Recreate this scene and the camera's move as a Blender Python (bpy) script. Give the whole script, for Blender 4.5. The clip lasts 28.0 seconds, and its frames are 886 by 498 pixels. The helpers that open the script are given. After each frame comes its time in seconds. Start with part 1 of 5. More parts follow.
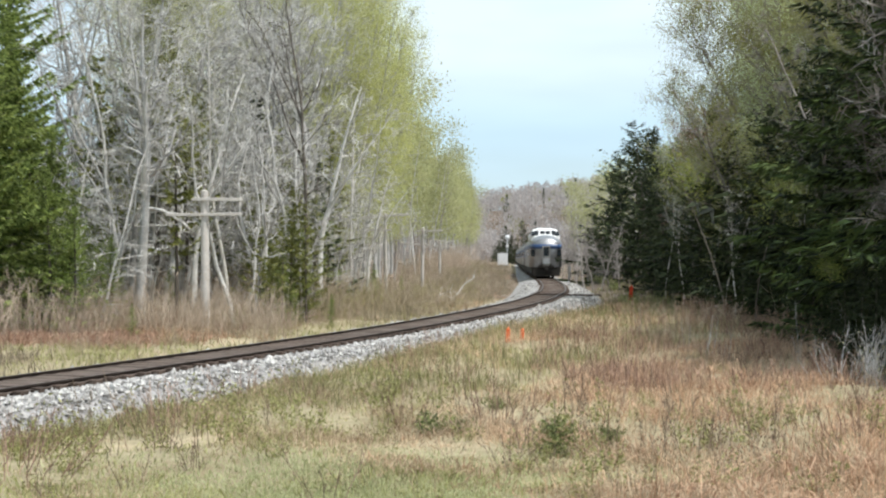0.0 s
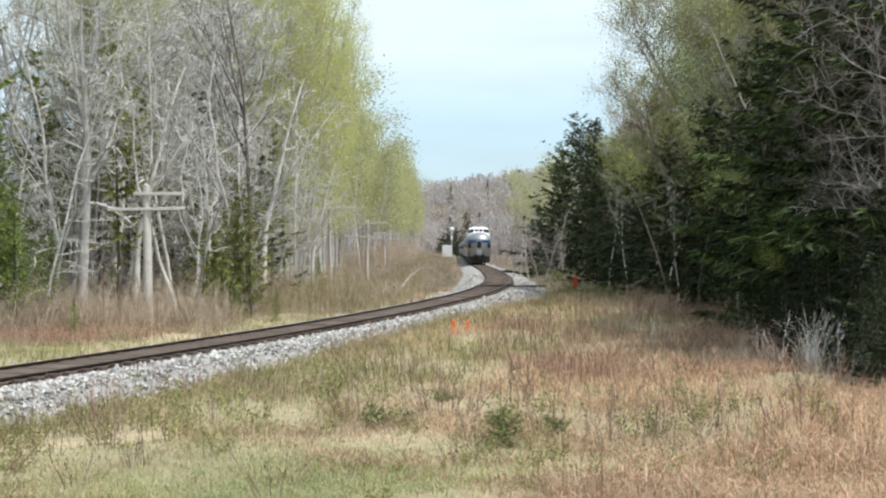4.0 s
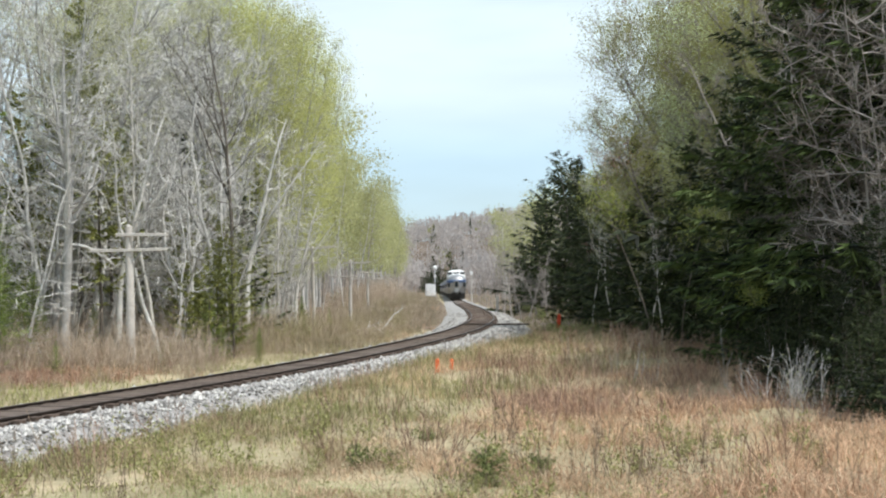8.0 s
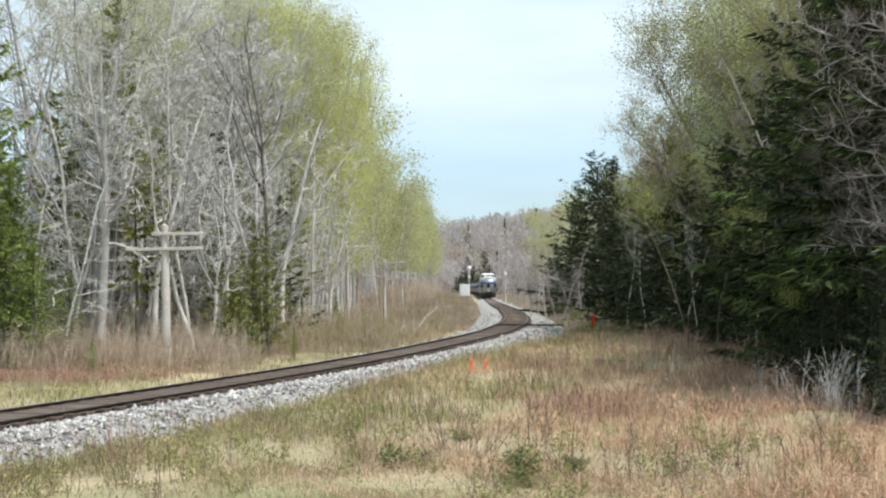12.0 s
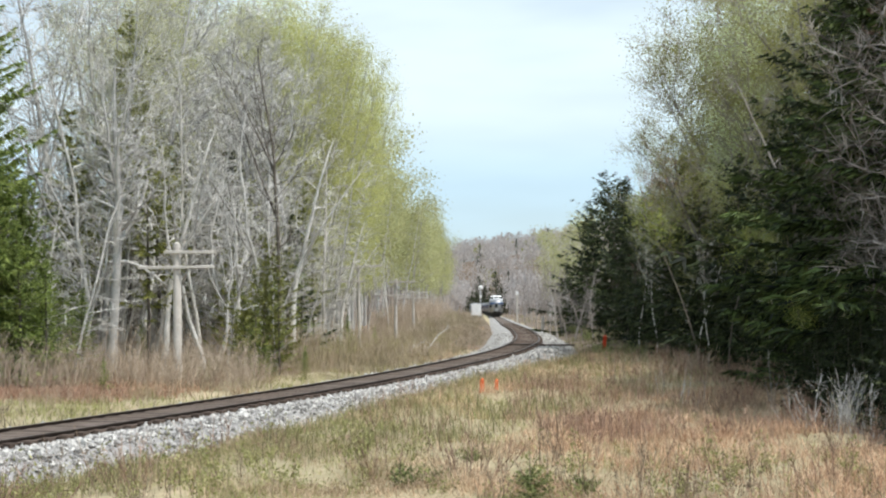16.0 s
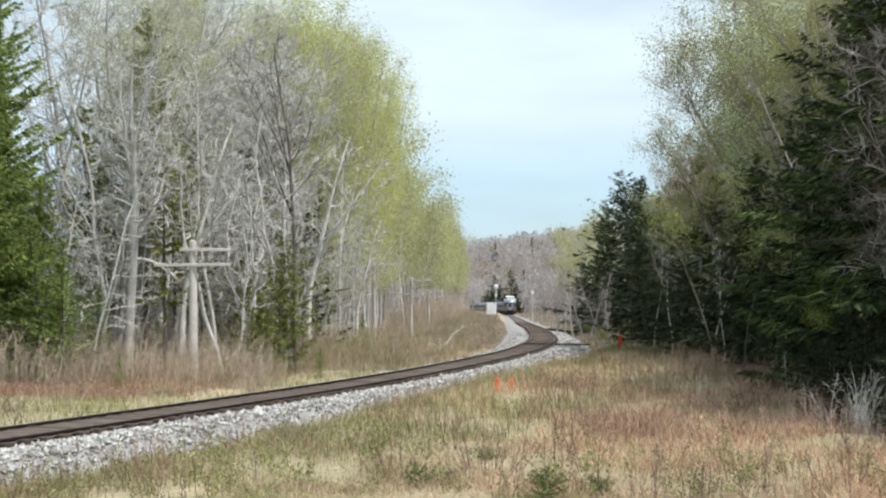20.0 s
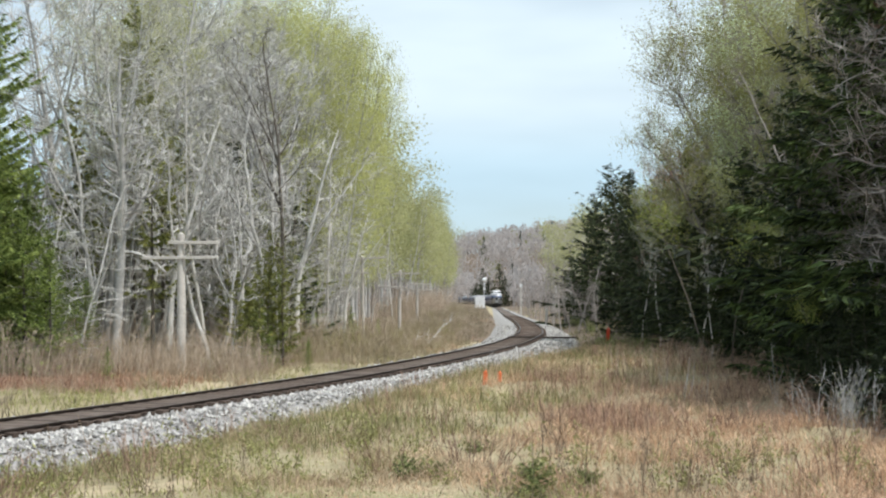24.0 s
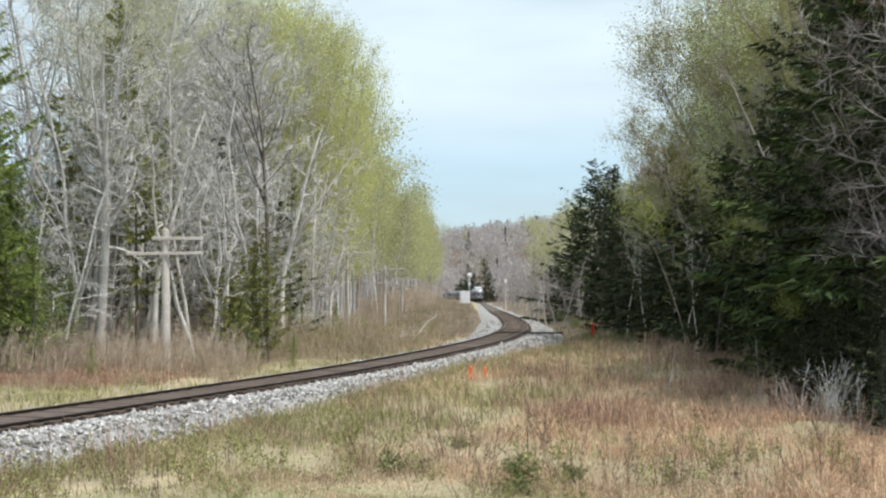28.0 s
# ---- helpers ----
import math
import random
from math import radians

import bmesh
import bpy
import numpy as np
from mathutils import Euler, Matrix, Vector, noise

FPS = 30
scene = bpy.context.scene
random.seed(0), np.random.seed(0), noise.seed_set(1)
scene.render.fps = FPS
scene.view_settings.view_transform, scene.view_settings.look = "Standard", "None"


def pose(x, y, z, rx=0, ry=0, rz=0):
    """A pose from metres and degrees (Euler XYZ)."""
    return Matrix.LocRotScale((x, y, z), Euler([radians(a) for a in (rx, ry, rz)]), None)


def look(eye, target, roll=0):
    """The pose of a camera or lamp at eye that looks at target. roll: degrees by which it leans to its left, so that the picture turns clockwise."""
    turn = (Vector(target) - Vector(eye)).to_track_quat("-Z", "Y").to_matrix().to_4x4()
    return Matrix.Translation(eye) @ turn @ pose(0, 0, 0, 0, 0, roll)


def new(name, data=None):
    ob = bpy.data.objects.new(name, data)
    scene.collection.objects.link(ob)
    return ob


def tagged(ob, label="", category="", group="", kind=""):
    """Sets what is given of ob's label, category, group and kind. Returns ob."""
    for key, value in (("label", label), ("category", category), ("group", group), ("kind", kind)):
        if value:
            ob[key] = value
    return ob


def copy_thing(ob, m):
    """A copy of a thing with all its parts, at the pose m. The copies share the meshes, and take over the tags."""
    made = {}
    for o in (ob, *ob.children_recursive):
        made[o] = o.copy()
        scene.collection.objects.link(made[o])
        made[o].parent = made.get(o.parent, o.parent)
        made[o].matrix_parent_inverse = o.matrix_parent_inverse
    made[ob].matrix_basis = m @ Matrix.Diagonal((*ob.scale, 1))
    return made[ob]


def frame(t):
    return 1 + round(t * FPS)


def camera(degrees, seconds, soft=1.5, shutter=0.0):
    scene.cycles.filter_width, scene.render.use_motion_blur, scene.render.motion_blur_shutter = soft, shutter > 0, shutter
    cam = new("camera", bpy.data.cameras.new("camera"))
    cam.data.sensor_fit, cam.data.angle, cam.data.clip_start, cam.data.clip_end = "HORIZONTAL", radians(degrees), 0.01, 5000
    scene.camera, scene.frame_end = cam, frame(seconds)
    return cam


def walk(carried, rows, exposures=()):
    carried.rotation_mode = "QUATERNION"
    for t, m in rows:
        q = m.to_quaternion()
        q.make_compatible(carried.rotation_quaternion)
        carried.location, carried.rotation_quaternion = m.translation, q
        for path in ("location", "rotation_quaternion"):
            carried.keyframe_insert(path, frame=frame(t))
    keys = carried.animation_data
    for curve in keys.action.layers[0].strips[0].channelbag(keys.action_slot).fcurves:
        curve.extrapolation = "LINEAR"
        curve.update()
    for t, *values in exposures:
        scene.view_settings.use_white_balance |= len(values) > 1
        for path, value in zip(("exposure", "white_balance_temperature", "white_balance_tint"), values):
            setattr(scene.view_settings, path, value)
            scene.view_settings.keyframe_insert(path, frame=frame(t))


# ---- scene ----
cam = camera(36.0, 28.0, soft=2.2)
EYE_Z = 1.88
# seconds, yaw, pitch, roll of a hand-held camera that stays on its spot
ROWS = [
    (0.0, 0.0, 0.394, -0.0), (0.5, 0.145, -0.289, -0.165), (1.0, -0.583, -0.246, -0.206),
    (1.5, -0.317, -0.317, -0.2), (2.0, -1.173, -0.352, -0.185), (2.5, -1.36, 0.118, -0.006),
    (3.0, -1.681, -0.169, 0.209), (3.5, -2.218, -0.045, 0.551), (5.5, -2.787, 0.765, 0.259),
    (6.0, -3.439, 1.443, 0.233), (6.5, -3.807, 1.734, 0.325), (7.0, -3.572, 1.89, 0.499),
    (7.5, -3.318, 1.559, 0.775), (8.0, -3.025, 1.674, 1.037), (8.5, -2.936, 2.297, 1.283),
    (9.0, -2.823, 2.178, 1.055), (9.5, -2.582, 2.28, 0.902), (10.0, -3.365, 2.606, 0.243),
    (10.5, -2.574, 3.155, 0.444), (11.0, -1.642, 3.219, 0.58), (11.5, -1.317, 2.228, 0.673),
    (12.0, -1.593, 1.704, 0.722), (12.5, -1.95, 1.608, 0.367), (14.5, -2.015, 2.131, 0.869),
    (15.0, -1.274, 2.35, 0.872), (15.5, -1.114, 2.452, 0.817), (16.0, -1.116, 2.529, 0.464),
    (16.5, -1.694, 2.508, 0.209), (17.0, -0.947, 2.734, -0.288), (17.5, -1.218, 2.137, -0.577),
    (18.0, -0.69, 2.133, -0.235), (18.5, -1.27, 2.073, -0.138), (19.0, -1.263, 2.089, -0.054),
    (19.5, -1.135, 2.39, -0.158), (20.0, -0.475, 2.479, 0.187), (20.5, -0.806, 2.355, 0.104),
    (21.0, -0.832, 2.184, -0.044), (21.5, -1.377, 1.977, -0.14), (23.5, -1.381, 2.092, 0.028),
    (24.0, -0.96, 2.189, 0.135), (24.5, -1.125, 1.933, 0.278), (25.0, -1.07, 1.578, 0.349),
    (25.5, -1.002, 1.912, 0.485), (26.0, -1.142, 1.817, 0.383), (26.5, -1.213, 1.999, 0.221),
    (27.0, -1.171, 1.683, 0.131), (27.5, -1.092, 1.745, 0.223), (28.0, -1.59, 1.998, 0.228),
]
walk(cam, [(t, pose(0, 0, EYE_Z, 90 + pitch, roll, yaw)) for t, yaw, pitch, roll in ROWS],
     exposures=[(0.0, 0.12), (3.5, 0.12), (8.0, 0.10), (14.0, 0.10), (20.0, 0.06), (24.0, 0.0), (28.0, 0.0)])

# ---------------------------------------------------------------- light
SUN_DIR = Vector((0.46, -0.28, 1.0)).normalized()
world = bpy.data.worlds.new("world")
scene.world = world
world.use_nodes = True
wn, wl = world.node_tree.nodes, world.node_tree.links
sky = wn.new("ShaderNodeTexSky")
sky.sky_type, sky.sun_disc = "NISHITA", False
sky.sun_elevation = math.asin(SUN_DIR.z)
sky.sun_rotation = math.atan2(SUN_DIR.x, SUN_DIR.y)
sky.air_density, sky.dust_density, sky.ozone_density = 1.0, 0.6, 1.5
# thin high cloud over the blue
tc = wn.new("ShaderNodeTexCoord")
cmap = wn.new("ShaderNodeMapping")
cmap.inputs["Scale"].default_value = (1.4, 1.4, 6.0)
cloud = wn.new("ShaderNodeTexNoise")
cloud.inputs["Scale"].default_value, cloud.inputs["Detail"].default_value = 1.6, 4.0
cramp = wn.new("ShaderNodeValToRGB")
cramp.color_ramp.elements[0].position, cramp.color_ramp.elements[1].position = 0.36, 0.62
cramp.color_ramp.elements[0].color, cramp.color_ramp.elements[1].color = (0.50, 0.50, 0.50, 1), (0.92, 0.92, 0.92, 1)
split = wn.new("ShaderNodeSeparateXYZ")
thin = wn.new("ShaderNodeMapRange")
thin.interpolation_type = "SMOOTHSTEP"
thin.inputs["From Min"].default_value, thin.inputs["From Max"].default_value = 0.085, 0.15
veil = wn.new("ShaderNodeMixRGB")
veil.inputs["Color1"].default_value, veil.inputs["Color2"].default_value = (6.1, 8.25, 9.7, 1), (7.85, 9.25, 10.0, 1)
cmix = wn.new("ShaderNodeMixRGB")
wl.new(tc.outputs["Generated"], cmap.inputs["Vector"])
wl.new(cmap.outputs["Vector"], cloud.inputs["Vector"])
wl.new(cloud.outputs["Fac"], cramp.inputs["Fac"])
wl.new(tc.outputs["Generated"], split.inputs["Vector"])
wl.new(split.outputs["Z"], thin.inputs["Value"])
wl.new(thin.outputs["Result"], veil.inputs["Fac"])
wl.new(veil.outputs["Color"], cmix.inputs["Color2"])
wl.new(cramp.outputs["Color"], cmix.inputs["Fac"])
wl.new(sky.outputs["Color"], cmix.inputs["Color1"])
wl.new(cmix.outputs["Color"], wn["Background"].inputs["Color"])
wn["Background"].inputs["Strength"].default_value = 0.11

sun = new("sun", bpy.data.lights.new("sun", "SUN"))
sun.data.energy, sun.data.angle, sun.data.color = 3.9, radians(1.0), (1.0, 0.965, 0.91)
sun.matrix_basis = look(SUN_DIR * 100, (0, 0, 0))


# ---------------------------------------------------------------- materials
def material(name, a, b, scale=3.0, rough=0.8, metal=0.0, bump=0.0, island=0.0, obj=0.0, fine=8.0, coords="Object", translucent=0.0, c=None):
    """Two colours mixed by noise at two scales, with value variation by loose piece and by object."""
    m = bpy.data.materials.new(name)
    m.use_nodes = True
    n, l = m.node_tree.nodes, m.node_tree.links
    p = n["Principled BSDF"]
    p.inputs["Roughness"].default_value, p.inputs["Metallic"].default_value = rough, metal
    if rough > 0.6:
        p.inputs["Specular IOR Level"].default_value = 0.25
    co = n.new("ShaderNodeTexCoord")
    big, small = n.new("ShaderNodeTexNoise"), n.new("ShaderNodeTexNoise")
    big.inputs["Scale"].default_value, small.inputs["Scale"].default_value = scale, scale * fine
    big.inputs["Detail"].default_value, small.inputs["Detail"].default_value = 3, 3
    for t in (big, small):
        l.new(co.outputs[coords], t.inputs["Vector"])
    add = n.new("ShaderNodeMath")
    add.operation = "MULTIPLY_ADD"
    add.inputs[1].default_value, add.inputs[2].default_value = 0.45, 0.0
    l.new(small.outputs["Fac"], add.inputs[0])
    tot = n.new("ShaderNodeMath")
    tot.operation = "MULTIPLY_ADD"
    tot.inputs[1].default_value = 0.6
    l.new(big.outputs["Fac"], tot.inputs[0])
    l.new(add.outputs[0], tot.inputs[2])
    fac = tot.outputs[0]
    if island:
        geo = n.new("ShaderNodeNewGeometry")
        isl = n.new("ShaderNodeMath")
        isl.operation = "MULTIPLY_ADD"
        isl.inputs[1].default_value = island
        l.new(geo.outputs["Random Per Island"], isl.inputs[0])
        sub = n.new("ShaderNodeMath")
        sub.operation = "SUBTRACT"
        sub.inputs[1].default_value = island / 2
        l.new(fac, sub.inputs[0])
        l.new(sub.outputs[0], isl.inputs[2])
        fac = isl.outputs[0]
    ramp = n.new("ShaderNodeValToRGB")
    ramp.color_ramp.elements[0].position, ramp.color_ramp.elements[1].position = 0.32, 0.72
    ramp.color_ramp.elements[0].color, ramp.color_ramp.elements[1].color = (*a, 1), (*b, 1)
    if c:
        e = ramp.color_ramp.elements.new(0.52)
        e.color = (*c, 1)
    l.new(fac, ramp.inputs["Fac"])
    col = ramp.outputs["Color"]
    if obj:
        info = n.new("ShaderNodeObjectInfo")
        hsv = n.new("ShaderNodeHueSaturation")
        rng = n.new("ShaderNodeMapRange")
        rng.inputs["To Min"].default_value, rng.inputs["To Max"].default_value = 1 - obj, 1 + obj
        l.new(info.outputs["Random"], rng.inputs["Value"])
        l.new(rng.outputs["Result"], hsv.inputs["Value"])
        l.new(col, hsv.inputs["Color"])
        col = hsv.outputs["Color"]
    l.new(col, p.inputs["Base Color"])
    if bump:
        bp = n.new("ShaderNodeBump")
        bp.inputs["Strength"].default_value, bp.inputs["Distance"].default_value = bump, 0.02
        l.new(tot.outputs[0], bp.inputs["Height"])
        l.new(bp.outputs["Normal"], p.inputs["Normal"])
    if translucent:
        tr = n.new("ShaderNodeBsdfTranslucent")
        mix = n.new("ShaderNodeMixShader")
        mix.inputs["Fac"].default_value = translucent
        l.new(col, tr.inputs["Color"])
        l.new(p.outputs["BSDF"], mix.inputs[1])
        l.new(tr.outputs["BSDF"], mix.inputs[2])
        l.new(mix.outputs["Shader"], n["Material Output"].inputs["Surface"])
    return m


M_GROUND = material("ground_litter", (0.24, 0.165, 0.108), (0.53, 0.415, 0.285), 0.22, 0.95, bump=0.6, fine=22, c=(0.33, 0.29, 0.18))
M_BALLAST = material("ballast_bed", (0.20, 0.19, 0.185), (0.44, 0.43, 0.42), 5.0, 0.9, bump=0.8, fine=4)
M_STONE = material("ballast_stone", (0.19, 0.18, 0.17), (0.66, 0.64, 0.61), 4.0, 0.85, island=0.5)
M_BED = material("rusty_bed", (0.078, 0.06, 0.05), (0.18, 0.145, 0.122), 2.0, 0.9, bump=0.6, fine=10)
M_RAIL = material("rusty_rail", (0.018, 0.013, 0.011), (0.045, 0.032, 0.026), 2.0, 0.75)
M_RAILTOP = material("worn_railhead", (0.07, 0.06, 0.053), (0.15, 0.13, 0.118), 2.0, 0.5, metal=0.5)
M_SLEEPER = material("creosoted_sleeper", (0.05, 0.038, 0.03), (0.14, 0.10, 0.08), 6.0, 0.9, bump=0.5, obj=0.3)
M_BARK = material("grey_bark", (0.28, 0.27, 0.26), (0.62, 0.605, 0.585), 1.5, 0.9, obj=0.25, island=0.25)
M_DARKBARK = material("dark_bark", (0.07, 0.06, 0.05), (0.19, 0.165, 0.14), 1.5, 0.9, obj=0.25, island=0.2)
M_BIRCH = material("pale_birch_bark", (0.38, 0.35, 0.31), (0.74, 0.71, 0.66), 2.5, 0.8, obj=0.15)
M_BLEACHED = material("bleached_birch_bark", (0.52, 0.50, 0.47), (0.86, 0.84, 0.80), 2.0, 0.8)
M_TWIG = material("grey_twigs", (0.31, 0.30, 0.29), (0.76, 0.745, 0.72), 0.8, 0.9, obj=0.25, island=0.6)
M_LEAF = material("spring_leaves", (0.39, 0.405, 0.135), (0.66, 0.66, 0.29), 0.35, 0.6, island=0.35, obj=0.15, translucent=0.5)
M_DEADWOOD = material("lichen_grey_wood", (0.36, 0.345, 0.325), (0.77, 0.75, 0.72), 1.2, 0.9, obj=0.15, island=0.4)
# twigs darkened: the shade inside the wood is in this colour
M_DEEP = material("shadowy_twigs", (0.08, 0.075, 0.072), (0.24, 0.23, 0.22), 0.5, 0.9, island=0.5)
# darker bark; for the right-hand hardwoods their shade is in the colour
M_FARBARK = material("dull_shaded_bark", (0.20, 0.175, 0.16), (0.42, 0.38, 0.355), 0.8, 0.9, obj=0.2, island=0.4)
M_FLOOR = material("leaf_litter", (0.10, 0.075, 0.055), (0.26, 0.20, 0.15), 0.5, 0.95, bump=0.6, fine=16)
M_BRUSH = material("brush_stems", (0.30, 0.235, 0.175), (0.63, 0.52, 0.415), 0.4, 0.9, island=0.5, obj=0.2)
M_BUDS = material("pale_buds", (0.44, 0.44, 0.22), (0.68, 0.67, 0.40), 0.35, 0.7, island=0.35, obj=0.15, translucent=0.5)
# olive leaf, its colour lowered for the shade on the right-hand trees
M_OLIVELEAF = material("olive_leaves", (0.20, 0.205, 0.07), (0.43, 0.42, 0.16), 0.35, 0.7, island=0.2, obj=0.2, translucent=0.45)
M_PALELEAF = material("pale_new_leaves", (0.48, 0.56, 0.28), (0.74, 0.80, 0.50), 0.35, 0.65, island=0.35, obj=0.1, translucent=0.5)
M_OLIVEGRASS = material("olive_weeds", (0.14, 0.135, 0.065), (0.40, 0.37, 0.20), 0.5, 0.85, island=0.6, translucent=0.3)
M_SPRIGLEAF = material("young_leaves", (0.20, 0.24, 0.05), (0.44, 0.47, 0.13), 0.6, 0.65, island=0.4, translucent=0.4)
# spring-leaf colour with less saturation, to stand in for haze
M_FARLEAF = material("hazy_distant_leaves", (0.36, 0.37, 0.165), (0.58, 0.575, 0.31), 0.3, 0.7, island=0.35, obj=0.15, translucent=0.5)
M_REED = material("verge_reeds", (0.22, 0.185, 0.125), (0.47, 0.405, 0.29), 0.3, 0.9, island=0.6, translucent=0.25)
M_REDBUDS = material("red_buds", (0.36, 0.17, 0.14), (0.58, 0.33, 0.28), 0.35, 0.7, island=0.35, obj=0.2, translucent=0.3)
# albedo lowered so the spruces carry their shade in the colour
M_NEEDLE_SHADED = material("shaded_spruce_needles", (0.009, 0.015, 0.007), (0.066, 0.086, 0.032), 0.6, 0.7, island=0.7, obj=0.25, translucent=0.15)
# colour range holds both the dark inner shade and sunlit bough tips
M_BOUGH = material("lit_and_shaded_spruce_boughs", (0.007, 0.012, 0.006), (0.11, 0.155, 0.045), 0.9, 0.7, island=0.5, obj=0.2, fine=3, translucent=0.15)
# needles brightened: sunlight on the left-hand firs is in this colour
M_NEEDLE_LIT = material("sunlit_fir_needles", (0.085, 0.13, 0.035), (0.43, 0.515, 0.16), 0.6, 0.65, island=0.7, obj=0.15, translucent=0.45)
M_OLIVENEEDLE = material("olive_fir_needles", (0.07, 0.085, 0.025), (0.38, 0.39, 0.12), 0.6, 0.65, island=0.6, obj=0.2, translucent=0.3)
M_STRAW = material("dry_grass", (0.26, 0.175, 0.105), (0.74, 0.57, 0.40), 0.45, 0.9, island=0.36, translucent=0.35, c=(0.43, 0.345, 0.24))
M_RUSSET = material("russet_grass", (0.30, 0.16, 0.098), (0.86, 0.61, 0.42), 0.40, 0.9, island=0.34, translucent=0.3)
M_LAWN = material("soft_green_grass", (0.28, 0.30, 0.14), (0.54, 0.55, 0.32), 0.6, 0.8, island=0.5, translucent=0.35)
M_BRACKEN = material("dead_bracken", (0.27, 0.155, 0.105), (0.54, 0.36, 0.26), 0.5, 0.9, island=0.5, translucent=0.25)
M_VERGE = material("verge_straw", (0.18, 0.145, 0.10), (0.42, 0.355, 0.255), 0.25, 0.9, island=0.5, translucent=0.3)
M_GREEN = material("fresh_grass", (0.20, 0.21, 0.07), (0.50, 0.49, 0.23), 0.30, 0.8, island=0.5, translucent=0.35)
M_STEM = material("weed_stems", (0.10, 0.07, 0.05), (0.33, 0.25, 0.18), 0.5, 0.9, island=0.5)
M_BRAMBLE = material("bramble_stems", (0.16, 0.10, 0.075), (0.42, 0.28, 0.21), 0.6, 0.9, island=0.6, obj=0.2)
M_JUNIPER = material("juniper_needles", (0.08, 0.10, 0.035), (0.32, 0.35, 0.14), 1.0, 0.7, island=0.7, translucent=0.25)
M_POLE = material("weathered_pole", (0.40, 0.37, 0.34), (0.70, 0.66, 0.61), 1.2, 0.9, bump=0.4, fine=12)
M_WHITE = material("white_paint", (0.72, 0.73, 0.74), (0.84, 0.84, 0.84), 1.0, 0.5)
M_GREYMETAL = material("galvanised", (0.35, 0.36, 0.37), (0.52, 0.53, 0.54), 2.0, 0.5, metal=0.6)
M_ORANGE = material("orange_paint", (0.80, 0.16, 0.05), (0.95, 0.27, 0.11), 3.0, 0.7)
M_RED = material("red_paint", (0.55, 0.05, 0.02), (0.75, 0.10, 0.04), 3.0, 0.7)
M_STEEL = material("stainless_steel", (0.24, 0.245, 0.255), (0.42, 0.43, 0.445), 0.8, 0.45, metal=0.8)
M_STEELDULL = material("dirty_stainless", (0.22, 0.21, 0.195), (0.36, 0.35, 0.33), 0.8, 0.5, metal=0.6)
M_BLUE = material("blue_band", (0.035, 0.075, 0.18), (0.055, 0.11, 0.25), 1.0, 0.4)
M_UNDER = material("dark_underframe", (0.012, 0.011, 0.010), (0.045, 0.04, 0.035), 2.0, 0.8)
M_GLASS = material("dark_window_glass", (0.010, 0.013, 0.016), (0.03, 0.035, 0.04), 1.0, 0.08)
M_LAMPRED = material("red_lens", (0.35, 0.03, 0.02), (0.5, 0.06, 0.04), 2.0, 0.3)
# paler than bare woods are: distance haze is mixed into the colour
M_HILLTREE = material("hazy_far_bare_woods", (0.45, 0.41, 0.39), (0.57, 0.525, 0.505), 0.02, 0.95, island=0.15, translucent=0.5)
M_HILLDARK = material("far_conifers", (0.03, 0.045, 0.03), (0.09, 0.11, 0.07), 0.02, 0.95, island=0.5)
M_HILLGREEN = material("far_leafing_woods", (0.20, 0.21, 0.07), (0.38, 0.38, 0.15), 0.02, 0.95, island=0.5, translucent=0.3)

# ---------------------------------------------------------------- track line and ground
CX = [-62, -47, -27, -17.9, -13.8, -10.0, -7.3, -5.0, -4.0, -1.4, 1.5, 4.45, 6.66, 8.05, 8.75, 9.7, 11.04, 12.5, 14.0, 15.8, 17.1, 18.2, 19.3, 20.3, 21.7, 22.5, 23.2, 23.6, 22.8, 20.6, 17.0, 12.0, 5.5, -30]
CY = [-90, -60, -20, 0, 10, 20, 27.15, 33.4, 36.2, 44.2, 54.5, 66.8, 81.85, 99.0, 111.4, 128, 160, 193, 225, 258, 290, 312, 333, 355, 387, 409, 430, 460, 490, 520, 550, 580, 610, 720]


def smooth_line():
    y = np.arange(-90, 720, 0.5)
    x = np.interp(y, CY, CX)
    for width in (9, 17, 9):
        k = np.hanning(width * 2 + 1)
        k /= k.sum()
        e = np.concatenate([x[0] + (np.arange(-width, 0)) * (x[1] - x[0]), x, x[-1] + np.arange(1, width + 1) * (x[-1] - x[-2])])
        x = np.convolve(e, k, "valid")
    z = np.interp(y, [-90, 15, 45, 75, 130, 250, 720], [-0.44, -0.44, -0.32, -0.09, 0.0, 0.06, 0.06])
    k = np.ones(31) / 31
    z = np.convolve(np.pad(z, 15, mode="edge"), k, "valid")
    return np.stack([x, y, z], 1)


LINE = smooth_line()
ARC = np.concatenate([[0], np.cumsum(np.linalg.norm(np.diff(LINE[:, :2], axis=0), axis=1))])
TAN = np.gradient(LINE[:, :2], axis=0)
TAN /= np.linalg.norm(TAN, axis=1)[:, None]


def on_track(s):
    return np.array([np.interp(s, ARC, LINE[:, i]) for i in range(3)])


def arc_at(y):
    return float(np.interp(y, LINE[:, 1], ARC))


def side_of_track(x, y):
    """Signed distance to the centre line (right of it positive) and the rail height there, for arrays."""
    x, y = np.atleast_1d(x).astype(float), np.atleast_1d(y).astype(float)
    i = np.clip(((y + 90) / 0.5).astype(int), 0, len(LINE) - 1)
    for _ in range(4):
        along = (x - LINE[i, 0]) * TAN[i, 0] + (y - LINE[i, 1]) * TAN[i, 1]
        i = np.clip((i + along / 0.5).round().astype(int), 0, len(LINE) - 1)
    s = (x - LINE[i, 0]) * TAN[i, 1] - (y - LINE[i, 1]) * TAN[i, 0]
    return s, LINE[i, 2]


